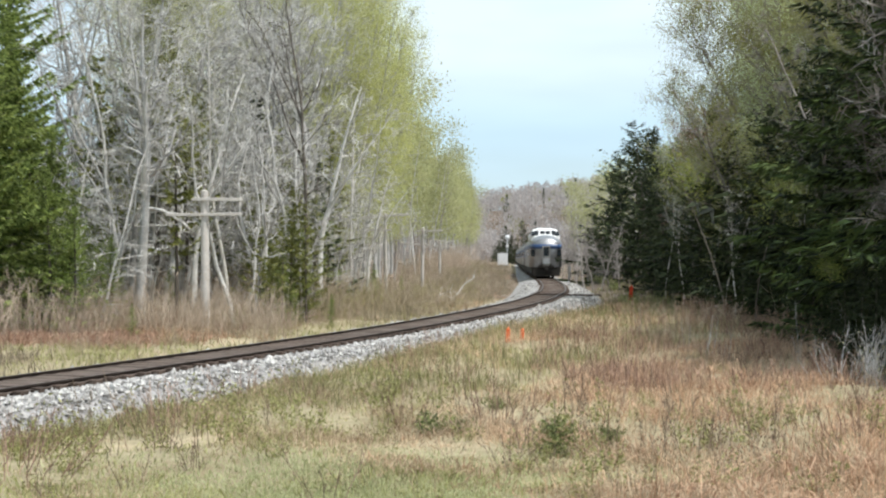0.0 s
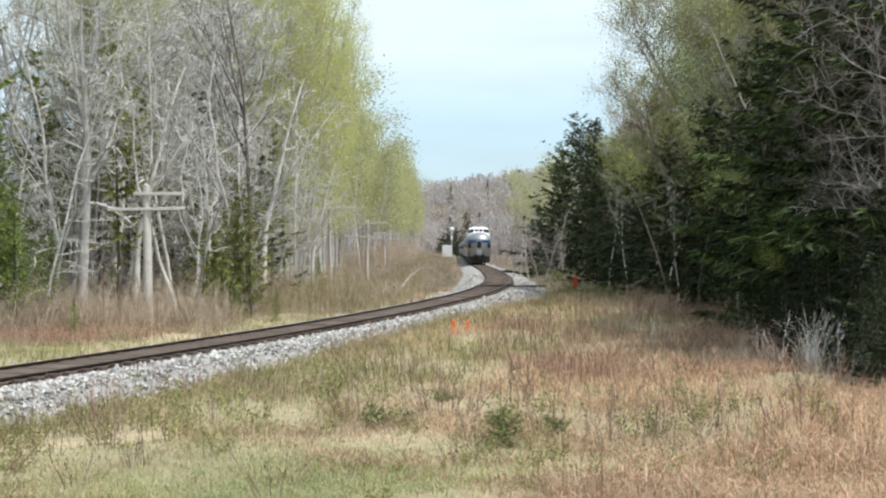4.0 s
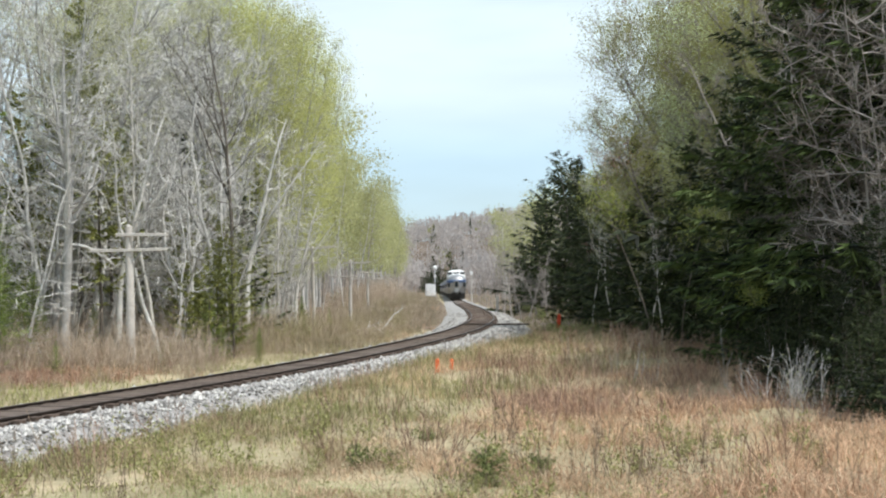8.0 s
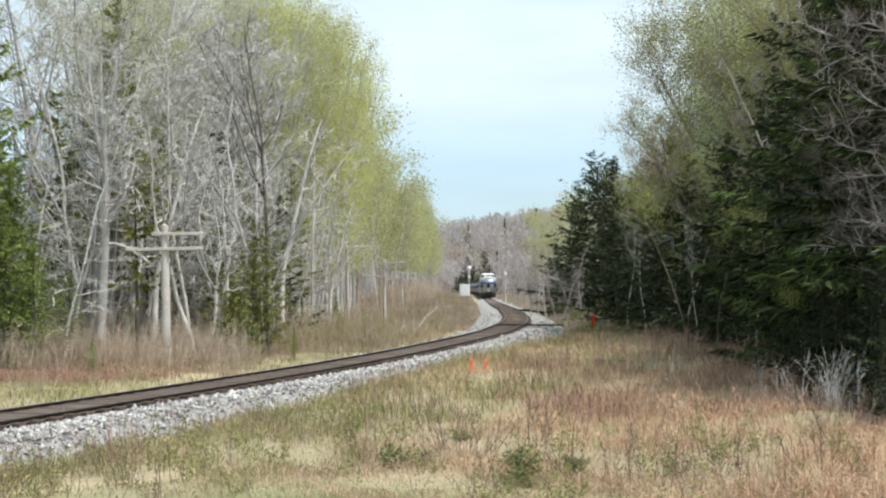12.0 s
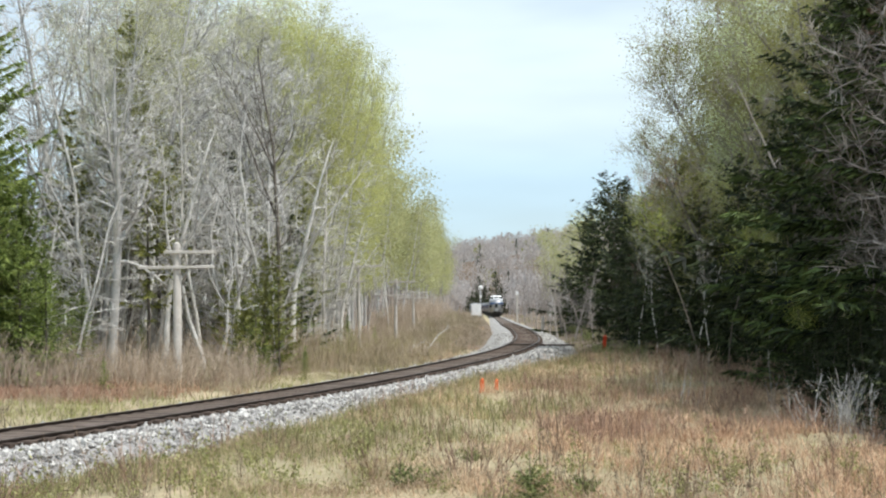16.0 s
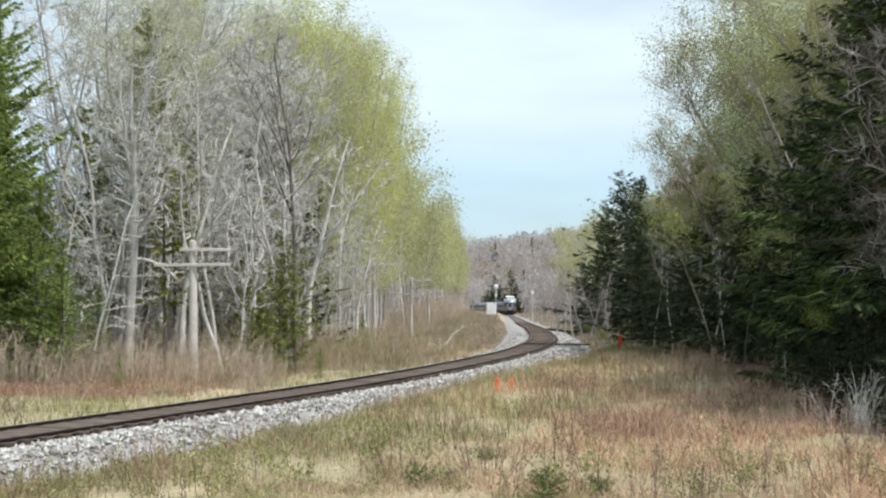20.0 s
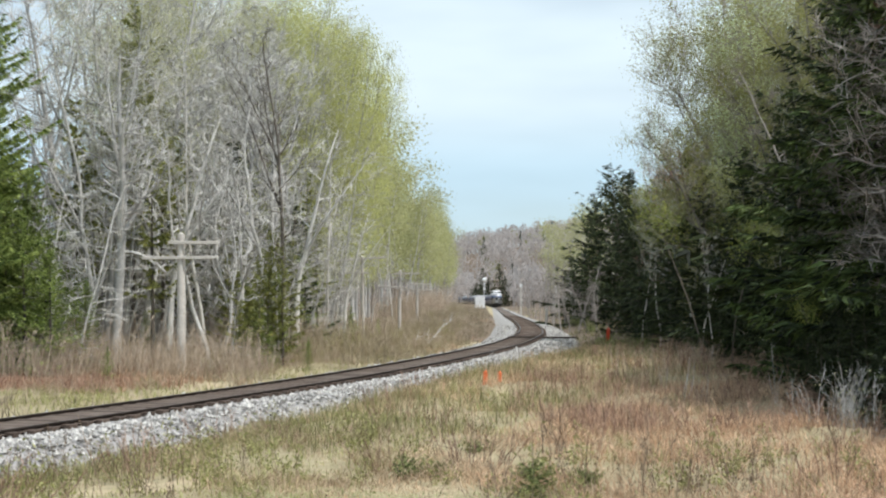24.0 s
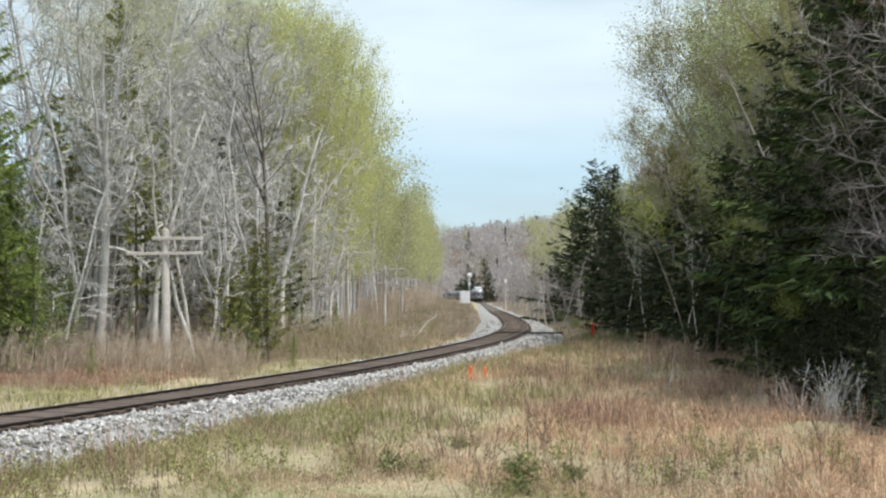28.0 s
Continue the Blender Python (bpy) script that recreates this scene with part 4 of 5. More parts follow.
def hill_woods():
    """Leafless woods on the far slopes, too small to tell apart."""
    rng = np.random.default_rng(77)
    for name, mat, count, label in (("hill_woods", M_HILLTREE, 4200, "grey-brown leafless woods on a distant hill, haze in their colour"), ("hill_conifers", M_HILLDARK, 160, "scattered dark conifers on a distant hill"), ("hill_leafing", M_HILLGREEN, 70, "pale green woods on a distant hill")):
        sp = Soup()
        d = rng.uniform(440, 1000, count)
        a = rng.uniform(-0.16, 0.26, count)
        x, y = a * d, d
        sd = side_of_track(x, y)[0]
        keep = (np.abs(sd) > 9) & ~((sd > 0) & (sd < 26) & (y < 590) & (a < 0.068))
        x, y = x[keep], y[keep]
        z = ground_z(x, y)
        n = len(x)
        k = 34
        h = rng.uniform(9, 15, n)
        if name == "hill_conifers":
            t = rng.random((n, k))
            rad = (1 - t) * 2.6
        else:
            t = 0.25 + 0.75 * rng.random((n, k))
            rad = 3.4 * np.sqrt(np.clip(1 - ((t - 0.62) / 0.42) ** 2, 0.02, 1))
        an = rng.uniform(0, 6.28, (n, k))
        rr = rad * np.sqrt(rng.random((n, k)))
        c = np.stack([x[:, None] + rr * np.cos(an), y[:, None] + rr * np.sin(an), z[:, None] + t * h[:, None]], -1).reshape(-1, 3)
        m = len(c)
        d1 = rng.normal(0, 1, (m, 3)) * ((0.5, 0.5, 1.3) if name == 'hill_conifers' else (0.45, 0.45, 0.9))
        d2 = rng.normal(0, 0.28, (m, 3))
        sp.tris(c - d1 * 0.7 - d2, c - d1 * 0.7 + d2, c + d1)
        base = np.stack([x, y, z - 0.5], 1)
        top = base + np.stack([0 * h, 0 * h, h * 0.9], 1)
        sp.tris(base - (0.15, 0, 0), base + (0.15, 0, 0), base + (top - base) * 0.8)
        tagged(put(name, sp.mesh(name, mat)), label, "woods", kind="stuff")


hill_woods()


def deep_woods():
    """The wood behind its first rows: trunks and twigs too many and too hidden to tell apart."""
    rng = np.random.default_rng(78)
    for name, side, mat, label in (("deep_woods", -1, M_DEEP, "depth of the grey leafless wood, shade in its dark colour"), ("deep_conifers", 1, M_NEEDLE_SHADED, "dark depth of the conifer wood")):
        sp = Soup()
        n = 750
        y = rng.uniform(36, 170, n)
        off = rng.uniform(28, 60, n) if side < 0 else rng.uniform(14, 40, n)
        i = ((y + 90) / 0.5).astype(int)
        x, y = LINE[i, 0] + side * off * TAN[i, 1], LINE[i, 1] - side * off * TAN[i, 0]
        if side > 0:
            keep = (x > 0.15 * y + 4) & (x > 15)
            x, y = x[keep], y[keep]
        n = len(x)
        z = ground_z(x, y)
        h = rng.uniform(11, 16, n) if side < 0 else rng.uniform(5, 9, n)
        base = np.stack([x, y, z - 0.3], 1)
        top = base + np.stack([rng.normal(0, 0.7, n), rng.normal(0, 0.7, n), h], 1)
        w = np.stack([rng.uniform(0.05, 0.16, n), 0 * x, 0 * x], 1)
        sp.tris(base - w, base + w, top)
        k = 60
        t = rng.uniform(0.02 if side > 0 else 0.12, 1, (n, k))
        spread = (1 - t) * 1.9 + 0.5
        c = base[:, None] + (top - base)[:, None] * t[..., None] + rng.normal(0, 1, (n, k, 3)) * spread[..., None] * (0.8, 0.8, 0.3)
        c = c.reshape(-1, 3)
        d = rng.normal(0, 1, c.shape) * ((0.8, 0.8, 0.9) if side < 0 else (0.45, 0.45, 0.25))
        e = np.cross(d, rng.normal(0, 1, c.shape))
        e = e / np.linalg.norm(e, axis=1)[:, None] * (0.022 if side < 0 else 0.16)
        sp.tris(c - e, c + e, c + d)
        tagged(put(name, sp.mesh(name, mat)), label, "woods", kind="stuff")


deep_woods()


# ---------------------------------------------------------------- grass, weeds, brush
def blades(name, mat, x, y, height, width, lean, label, seed=1, category="grass", tuft=10, spread=0.10):
    """Tufts of bent blades at x, y; height may be an array."""
    rng = np.random.default_rng(seed)
    m = len(x)
    ht = np.broadcast_to(height, m) * rng.uniform(0.55, 1.25, m)
    la0 = rng.uniform(0, 2 * np.pi, m)
    x, y, ht, la0 = (np.repeat(q, tuft) for q in (x, y, ht, la0))
    n = len(x)
    x = x + rng.normal(0, spread, n)
    y = y + rng.normal(0, spread, n)
    z = ground_z(x, y) - 0.02
    ang = rng.uniform(0, 2 * np.pi, n)
    h = ht * rng.uniform(0.45, 1.15, n)
    w = width * rng.uniform(0.6, 1.3, n)
    base = np.stack([x, y, z], 1)
    side = np.stack([np.cos(ang), np.sin(ang), 0 * ang], 1) * w[:, None] / 2
    la = la0 + rng.normal(0, 1.0, n)
    ln = np.abs(rng.normal(0, lean, n))
    off = np.stack([np.cos(la) * ln, np.sin(la) * ln, 0 * la], 1)
    up = np.array((0, 0, 1.0))
    mid = base + (off * 0.4 + up * 0.6) * h[:, None]
    tip = base + (off * 1.3 + up * (1.0 - 0.42 * np.minimum(ln, 2.0)[:, None])) * h[:, None]
    v = np.stack([base - side, base + side, mid + side * 0.8, mid - side * 0.8, tip], 1).reshape(-1, 3)
    k = np.arange(n)[:, None] * 5
    f = (k + np.array([[0, 1, 2, 3]])).tolist() + (k + np.array([[3, 2, 4]])).tolist()
    tagged(put(name, mesh_of(name, v, f, mat)), label, category, kind="stuff")


def scatter(rng, n, d0, d1, a0, a1, power=1.0):
    d = d0 * (d1 / d0) ** (rng.random(n) ** power)
    a = rng.uniform(a0, a1, n)
    return a * d, d


def grasses():
    rng = np.random.default_rng(3)
    n = 24000
    x, y = scatter(rng, n, 9.5, 70, -0.40, 0.44)
    s, _ = side_of_track(x, y)
    nz = wave(x * 0.9, y * 0.9) + 0.7 * wave(x * 2.3 + 4, y * 2.1) + rng.normal(0, 0.4, n)
    warm = step(-1.0, 2.6, x * 0.55 + (y - 18) * 0.09 + 0.5 * wave(x * 0.5, y * 0.4))
    ok = (s > toe(y) + 0.05) & ~((x > np.interp(y, [19, 27], [0.37, 0.288]) * y) & (y > 19.5) & (rng.random(n) < 0.8))
    near_green = np.exp(-((x + 1.3) / 1.5) ** 2 - ((y - 12.0) / 1.2) ** 2)
    green = ok & ((nz > np.where(x < 0.5, 0.9, 1.2)) | (rng.random(n) < near_green * 0.9) | ((s < 9) & (y < 50) & (rng.random(n) < 0.30)))
    russ = ok & ~green & (rng.random(n) < warm * 0.66)
    straw = ok & ~green & ~russ
    clump = np.clip(wave(x * 2.3 + 2, y * 1.6) + 0.8 * wave(x * 5.3, y * 3.9 + 1), -1.2, 2.2)
    ok &= rng.random(n) < 0.62 + 0.42 * clump
    green, russ, straw = green & ok, russ & ok, straw & ok
    tall = 0.10 + 0.07 * np.clip(nz, 0, 2) + 0.15 * np.clip(clump, 0, 2) + 0.11 * warm
    trodden = step(18.5, 15.5, y) * step(2.0, 0.5, x)
    tall = np.where(s < 5.5, tall + 0.12, tall) * (1 - 0.6 * trodden)
    blades("dry_grass", M_STRAW, x[straw], y[straw], tall[straw], 0.011, 1.5, "matted dry straw-coloured grass", seed=4, spread=0.14)
    blades("russet_grass", M_RUSSET, x[russ], y[russ], tall[russ] + 0.05, 0.010, 1.5, "tall dry pinkish-tan grass", seed=5, spread=0.13)
    blades("fresh_grass", M_GREEN, x[green], y[green], 0.10 + 0.55 * tall[green], 0.011, 1.0, "short fresh green grass", seed=6, spread=0.16)
    xg, yg = rng.normal(-1.1, 1.0, 1100), rng.normal(12.1, 0.75, 1100)
    xg, yg = np.concatenate([xg, rng.normal(2.1, 0.7, 160)]), np.concatenate([yg, rng.normal(13.2, 0.6, 160)])
    blades("lawn_patch", M_LAWN, xg, yg, 0.10, 0.010, 1.4, "patch of soft fresh green grass", seed=16, spread=0.12)
    xg, yg = rng.normal(-1.0, 1.7, 900), rng.normal(14.2, 1.2, 900)
    blades("thin_lawn", M_LAWN, xg, yg, 0.11, 0.010, 1.2, "thin fresh green grass among straw", seed=26, spread=0.2)
    # upright stalks standing out of the matted grass
    xt, yt = scatter(rng, 800, 14, 52, 0.0, 0.36)
    keep = (side_of_track(xt, yt)[0] > 3.5) & (wave(xt * 0.7, yt * 0.5) + rng.normal(0, .3, 800) > 0.3)
    xt, yt = xt[keep], yt[keep]
    blades("upright_stalks", M_RUSSET, xt, yt, 0.46, 0.012, 0.5, "upright dry reddish-tan stalks", seed=27, spread=0.16, tuft=6)
    # strip of taller grass along the ballast
    yy = 17 * (85 / 17) ** rng.random(1500)
    sd = toe(yy) - 0.2 + 2.3 * rng.random(1500) ** 1.4 + 0.35 * wave(yy * 1.7, yy * 0.9)
    i = ((yy + 90) / 0.5).astype(int)
    xs, ys = LINE[i, 0] + sd * TAN[i, 1] + rng.normal(0, .15, 1500), LINE[i, 1] - sd * TAN[i, 0] + rng.normal(0, .2, 1500)
    half = rng.random(1500) < 0.45
    blades("ballast_edge_grass", M_GREEN, xs[half], ys[half], 0.34, 0.013, 0.6, "olive grass growing along the ballast", seed=17, spread=0.12)
    blades("ballast_edge_straw", M_STRAW, xs[~half], ys[~half], 0.38, 0.012, 0.6, "tall dry grass growing along the ballast", seed=18, spread=0.12)
    yw = 20 * (60 / 20) ** rng.random(1700)
    i = ((yw + 90) / 0.5).astype(int)
    sd = toe(yw) - 0.1 + np.interp(yw, [20, 30, 45], [3.0, 6.0, 8.5]) * rng.random(1700) ** 1.5
    xw, yw = LINE[i, 0] + sd * TAN[i, 1], LINE[i, 1] - sd * TAN[i, 0]
    keep = wave(xw * 1.4, yw * 1.1) + 0.7 * wave(xw * 3.3, yw * 2.7) + rng.normal(0, .3, 1700) > -0.5
    keep &= ~((xw > 0.037 * yw) & (xw < 0.066 * yw) & (yw > 34) & (yw < 40))
    blades("olive_weeds", M_OLIVEGRASS, xw[keep], yw[keep], np.interp(yw[keep], [22, 34], [0.34, 0.58]), 0.012, 0.55, "olive-brown weeds between ballast and dry grass", seed=37, spread=0.16)
    # thick brown stalks in drifts across the middle of the clearing
    xd, yd = scatter(rng, 1500, 24, 50, 0.07, 0.31)
    keep = (side_of_track(xd, yd)[0] > 4.5) & (wave(xd * 0.9 + 1, yd * 0.7) + 0.8 * wave(xd * 2.1, yd * 1.7) + rng.normal(0, .3, 1500) > 0.55)
    blades("brown_stalks", M_BRAMBLE, xd[keep], yd[keep], 0.62, 0.014, 0.55, "drifts of tall reddish-brown dead stalks", seed=47, spread=0.2, tuft=9)
    # left verge and bank
    n = 7000
    x, y = scatter(rng, n, 24, 210, -0.38, 0.06)
    s, _ = side_of_track(x, y)
    ok = (s < -2.6) & (s > -15)
    nz = wave(x * 0.5, y * 0.5) + rng.normal(0, 0.4, n)
    rust = ok & (((x + 13.0) / 3.2) ** 2 + ((y - 44) / 2.6) ** 2 < 1)
    fresh = ok & ~rust & (y < 75) & (nz + 0.8 * (s > -6.5) > 0.7)
    brown = ok & ~rust & ~fresh & (nz < -0.9)
    pale = ok & ~rust & ~fresh & ~brown
    blades("verge_grass", M_VERGE, x[pale], y[pale], 0.42, 0.02, 0.7, "dry pale grass on the verge", seed=7, spread=0.25)
    blades("verge_russet_grass", M_RUSSET, x[brown], y[brown], 0.45, 0.02, 0.6, "dry russet grass on the verge", seed=8, spread=0.25)
    blades("verge_fresh_grass", M_GREEN, x[fresh], y[fresh], 0.30, 0.02, 0.7, "fresh green grass on the verge", seed=12, spread=0.25)
    y = 58 * (230 / 58) ** rng.random(2300)
    i = ((y + 90) / 0.5).astype(int)
    sd = -rng.uniform(np.where(y > 95, 3.3, 4.2), 12.5)
    blades("bank_reeds", M_REED, LINE[i, 0] + sd * TAN[i, 1], LINE[i, 1] - sd * TAN[i, 0], np.interp(-sd, [4, 8], [0.5, 1.0]), 0.022, 0.35, "tall dull brown reeds on the bank", seed=31, spread=0.3, tuft=8)
    xb, yb = rng.normal(-12.2, 2.0, 520), rng.normal(45.4, 1.5, 520)
    blades("dead_bracken", M_BRACKEN, xb, yb, 0.40, 0.03, 1.2, "patch of rust-red dead bracken", seed=13, spread=0.3, category="bracken")
    n = 2600
    x, y = scatter(rng, n, 55, 420, 0.02, 0.30)
    s, _ = side_of_track(x, y)
    ok = (s > 2.9) & (s < 12)
    blades("far_verge_grass", M_OLIVEGRASS, x[ok], y[ok], 0.45, 0.035, 0.6, "dull dry grass beside the track", seed=10, spread=0.4)


grasses()


def bush(seed, stems, h, r, mat, spread, twigs=3, leaf=None, leaves=0, leaf_size=0.02, flare=0.35, crook=0.12, rise=0.02):
    """A low many-stemmed bush; with leaves where it has them."""
    rng = np.random.default_rng(seed)
    wood, tips, tg = Soup(), [], []
    for i in range(stems):
        a = rng.uniform(0, 6.28)
        b = np.array((math.cos(a), math.sin(a), 0)) * spread * math.sqrt(rng.random())
        hh = h * rng.uniform(0.45, 1.1)
        q = bent(rng, b - (0, 0, 0.05), (b[0] / spread * flare + rng.normal(0, .12), b[1] / spread * flare + rng.normal(0, .12), 1), hh, 3 if rise < 0.1 else 5, crook, rise)
        wood.tube(q, r * np.linspace(1, 0.3, len(q)), 3)
        tips.append(q[-1])
        for _ in range(twigs):
            p, d = along(q, rng.uniform(0.3, 1))
            e = d / np.linalg.norm(d) + rng.normal(0, 0.45, 3)
            tip = p + e / np.linalg.norm(e) * hh * rng.uniform(0.12, 0.32)
            w = np.cross(tip - p, rng.normal(0, 1, 3))
            w = w / np.linalg.norm(w) * r * 0.55
            tg.append((p - w, p + w, tip))
            tips.append(tip)
    if tg:
        t = np.array(tg)
        wood.tris(t[:, 0], t[:, 1], t[:, 2])
    lv = None
    if leaves:
        t = np.array(tips)
        c = t[rng.integers(0, len(t), leaves)] * rng.uniform(0.45, 1.02, (leaves, 1)) + rng.normal(0, leaf_size * 1.2, (leaves, 3))
        u = rng.normal(0, 1, (leaves, 3)) + (0, 0, 0.8)
        u = u / np.linalg.norm(u, axis=1)[:, None] * leaf_size * rng.uniform(0.6, 1.3, (leaves, 1))
        w = np.cross(u, rng.normal(0, 1, (leaves, 3)))
        w = w / np.linalg.norm(w, axis=1)[:, None] * leaf_size * 0.4
        lv = Soup()
        lv.tris(c - w, c + w, c + u * 1.6)
    return wood.mesh("woody_frame", mat), lv.mesh("foliage", leaf) if lv else None


BS = ("woody_frame", "foliage")
BRUSH = [Kind("brush_clump", bush(200 + i, 38, 2.0, 0.009, M_BRUSH, 1.1, 12), BS, "clump of thin leafless brown brush", "shrub") for i in range(3)]
OLIVE = [Kind("budding_shrub", bush(205 + i, 30, 1.8, 0.009, M_BRUSH, 1.1, 10, M_OLIVELEAF, 900, 0.035), BS, "clump of thin brush with first olive buds", "shrub") for i in range(2)]
WEED = [Kind("dry_weed", bush(210 + i, 3 + 2 * i, 0.75, 0.006, M_STEM, 0.12, 8, M_STEM, 30 + 20 * i, 0.02), BS, "dry brown weed stalks", "weed") for i in range(3)]
GREENWEED = [Kind("leafy_weed", bush(214 + i, 8, 0.45, 0.005, M_STEM, 0.14, 5, M_GREEN, 170, 0.026), BS, "young weed with fresh yellow-green leaves", "weed") for i in range(2)]
JUNIPER = [Kind("low_evergreen_bush", bush(218 + i, 26, 0.42, 0.006, M_DARKBARK, 0.30, 4, M_JUNIPER, 620, 0.04, 0.7), BS, "low dark green evergreen bush in dry grass", "shrub") for i in range(2)]
SEEDLING = [Kind("evergreen_seedling", conifer(230, 0.75, 0.012, 0.33, M_JUNIPER, droop=0.05, bare=0.1, gap=0.05, sprays=70, wide=0.12, limbs=False), CN, "small bright green spruce seedling", "sapling")]
BRAMBLE = [Kind("bramble_clump", bush(240 + i, 16, 0.75, 0.006, M_BRAMBLE, 0.35, 9, flare=0.6), BS, "clump of dry reddish-brown bramble stems", "shrub") for i in range(2)]
PALE = [Kind("bare_bush", bush(220 + i, 11, 1.2, 0.0085, M_BARK, 0.45, 9, M_BUDS, 30, 0.03, flare=0.9, crook=0.18, rise=0.2), BS, "bush of pale leafless upright stems", "shrub") for i in range(2)]
TALLSTEM = [Kind("dry_stalks", bush(224 + i, 3, 1.45, 0.009, M_BARK, 0.2, 4, flare=0.35), BS, "tall pale dry stalks", "weed") for i in range(2)]


def undergrowth():
    rng = np.random.default_rng(41)
    R = lambda a, b: rng.uniform(a, b)
    pick = lambda L: L[int(rng.integers(0, len(L)))]
    for i in range(185):
        y = 40 * (210 / 40) ** R(0, 1)
        s = -R(3.8 if y > 62 else 8.0, 14.0)
        x, yy = beside(y, s)
        if x < -0.4 * yy or (yy < 50 and s > -13):
            continue
        pick(OLIVE if rng.random() < (0.55 if yy > 65 else 0.2) else BRUSH).plant(x, yy, R(0.7, 1.3) * (0.45 if s > -6 else 0.6 if s > -8.5 or 84 < yy < 138 else 1), R(0, 360), group="brush on the verge")
    for i in range(34):
        x, yy = beside(R(34, 62), -R(4.5, 9.0))
        pick(OLIVE if rng.random() < .5 else BRUSH).plant(x, yy, R(.2, .42), R(0, 360), group="brush on the verge")
    for i in range(62):
        x, yy = dirs(R(-.37, -.12), R(48.5, 54.5))
        pick(BRUSH).plant(x, yy, R(.55, 1.0), R(0, 360), group="brush on the verge")
    for i in range(44):
        x, yy = beside(R(56, 112), -R(5.5, 10))
        pick(OLIVE).plant(x, yy, R(.35, .7), R(0, 360), group="brush on the verge")
    for i in range(45):
        x, yy = beside(R(85, 200), -R(9, 14))
        pick(BRUSH).plant(x, yy, R(1.1, 1.8) * (0.45 if yy < 138 else 1), R(0, 360), group="brush on the verge")
    for i in range(26):
        x, yy = dirs(R(-.27, -.02), R(56, 100))
        if side_of_track(x, yy)[0][0] < -9.5 and yy < 84:
            pick(ALDER).plant(x, yy, R(.6, 1.1), R(0, 360), group="brush on the verge")
    for i in range(85):
        y = R(62, 210)
        x, yy = beside(y, R(4.0, 10))
        pick(OLIVE if rng.random() < .4 else BRUSH).plant(x, yy, R(.25, .6), R(0, 360), group="brush beside the track")
    for i in range(46):
        x, yy = dirs(R(.115, .36), R(30, 95))
        s = side_of_track(x, yy)[0][0]
        if s < 5 or x > 0.28 * yy + 4 or x < 0.16 * yy:
            continue
        pick(BRUSH).plant(x, yy, R(.35, .8), R(0, 360), group="brush under the conifers")
    for i in range(110):
        x, yy = scatter(rng, 1, 11, 45, -.30, .36)
        x, yy = float(x[0]), float(yy[0])
        if side_of_track(x, yy)[0][0] < 2.6:
            continue
        pick(WEED if rng.random() < 0.6 else GREENWEED).plant(x, yy, R(.45, 1.05), R(0, 360), group="weeds in the grass")
    for i in range(26):
        px, d = R(.03, .34), R(23, 46)
        if side_of_track(px * d, d)[0][0] > 4:
            pick(BRAMBLE).plant(px * d, d, R(.5, 1.05) * (1.0 + max(0, px - .15) * 1.5), R(0, 360), group="brambles in the grass")
    for i in range(40):
        px, d = R(.13, .29), R(38, 62)
        if side_of_track(px * d, d)[0][0] > 4.5:
            pick(BRAMBLE).plant(px * d, d, R(.9, 1.7), R(0, 360), group="brambles in the grass")
    for i in range(40):
        px, d = R(.10, .34), R(31, 45)
        if side_of_track(px * d, d)[0][0] > 5:
            pick(BRAMBLE).plant(px * d, d, R(.7, 1.3), R(0, 360), group="brambles in the grass")
    for i in range(46):
        x, yy = beside(R(68, 150), R(3.9, 9.5))
        pick(JUNIPER).plant(x, yy, R(1.0, 2.2), R(0, 360), group="brush beside the track", label="low olive evergreen bush beside the track")
    for i in range(40):
        x, yy = beside(R(98, 175), R(4.2, 9))
        pick(FARBARE).plant(x, yy, R(.18, .27), R(0, 360), 1.5, group="brush beside the track", label="low grey leafless bushes beside the track")
    for i in range(30):
        yy = 19 * (48 / 19) ** R(0, 1)
        x, yy = beside(yy, float(toe(yy)) + R(0.0, 1.8))
        pick(BRAMBLE if rng.random() < .5 else GREENWEED).plant(x, yy, R(.6, 1.1), R(0, 360), group="weeds along the ballast")
    for px, d, k, sc in [(.24, 15, WEED, 1.2), (.27, 14.5, BRAMBLE, .9), (.19, 16.5, WEED, 1.3), (.15, 15.5, WEED, 1.1), (.22, 17.5, BRAMBLE, .8), (.30, 16, BRAMBLE, 1.1), (.26, 19, GREENWEED, 1.3), (.21, 21, GREENWEED, 1.4), (.17, 19, WEED, 1.2), (.12, 14.5, GREENWEED, 1.1), (.31, 20, WEED, 1.4), (.09, 17.2, WEED, 1.2), (.06, 16.4, WEED, 1.0), (.33, 22, BRAMBLE, 1.2), (.28, 24, BRAMBLE, 1.2)]:
        pick(k).plant(px * d, d, sc, R(0, 360), group="weeds in the grass")
    for i in range(64):
        px, d = R(-.32, .05), R(13.5, 28)
        if side_of_track(px * d, d)[0][0] > 2.7 and not (d < 16.5 and px > -.22):
            pick(GREENWEED if rng.random() < .75 else BRAMBLE).plant(px * d, d, R(.7, 1.5), R(0, 360), group="weeds along the ballast")
    for i in range(42):
        x, yy = beside(R(35, 62), -R(6.5, 13))
        if x > -.4 * yy:
            pick(BRAMBLE).plant(x, yy, R(.8, 1.5), R(0, 360), group="brush on the verge")
    for i in range(12):
        px, d = R(.08, .33), R(13.5, 21)
        pick(GREENWEED).plant(px * d, d, R(.9, 1.5), R(0, 360), group="weeds in the grass")
    for i in range(9):
        px, d = R(.18, .35), R(19, 31)
        pick(BRAMBLE).plant(px * d, d, R(.7, 1.25), R(0, 360), group="brambles in the grass")
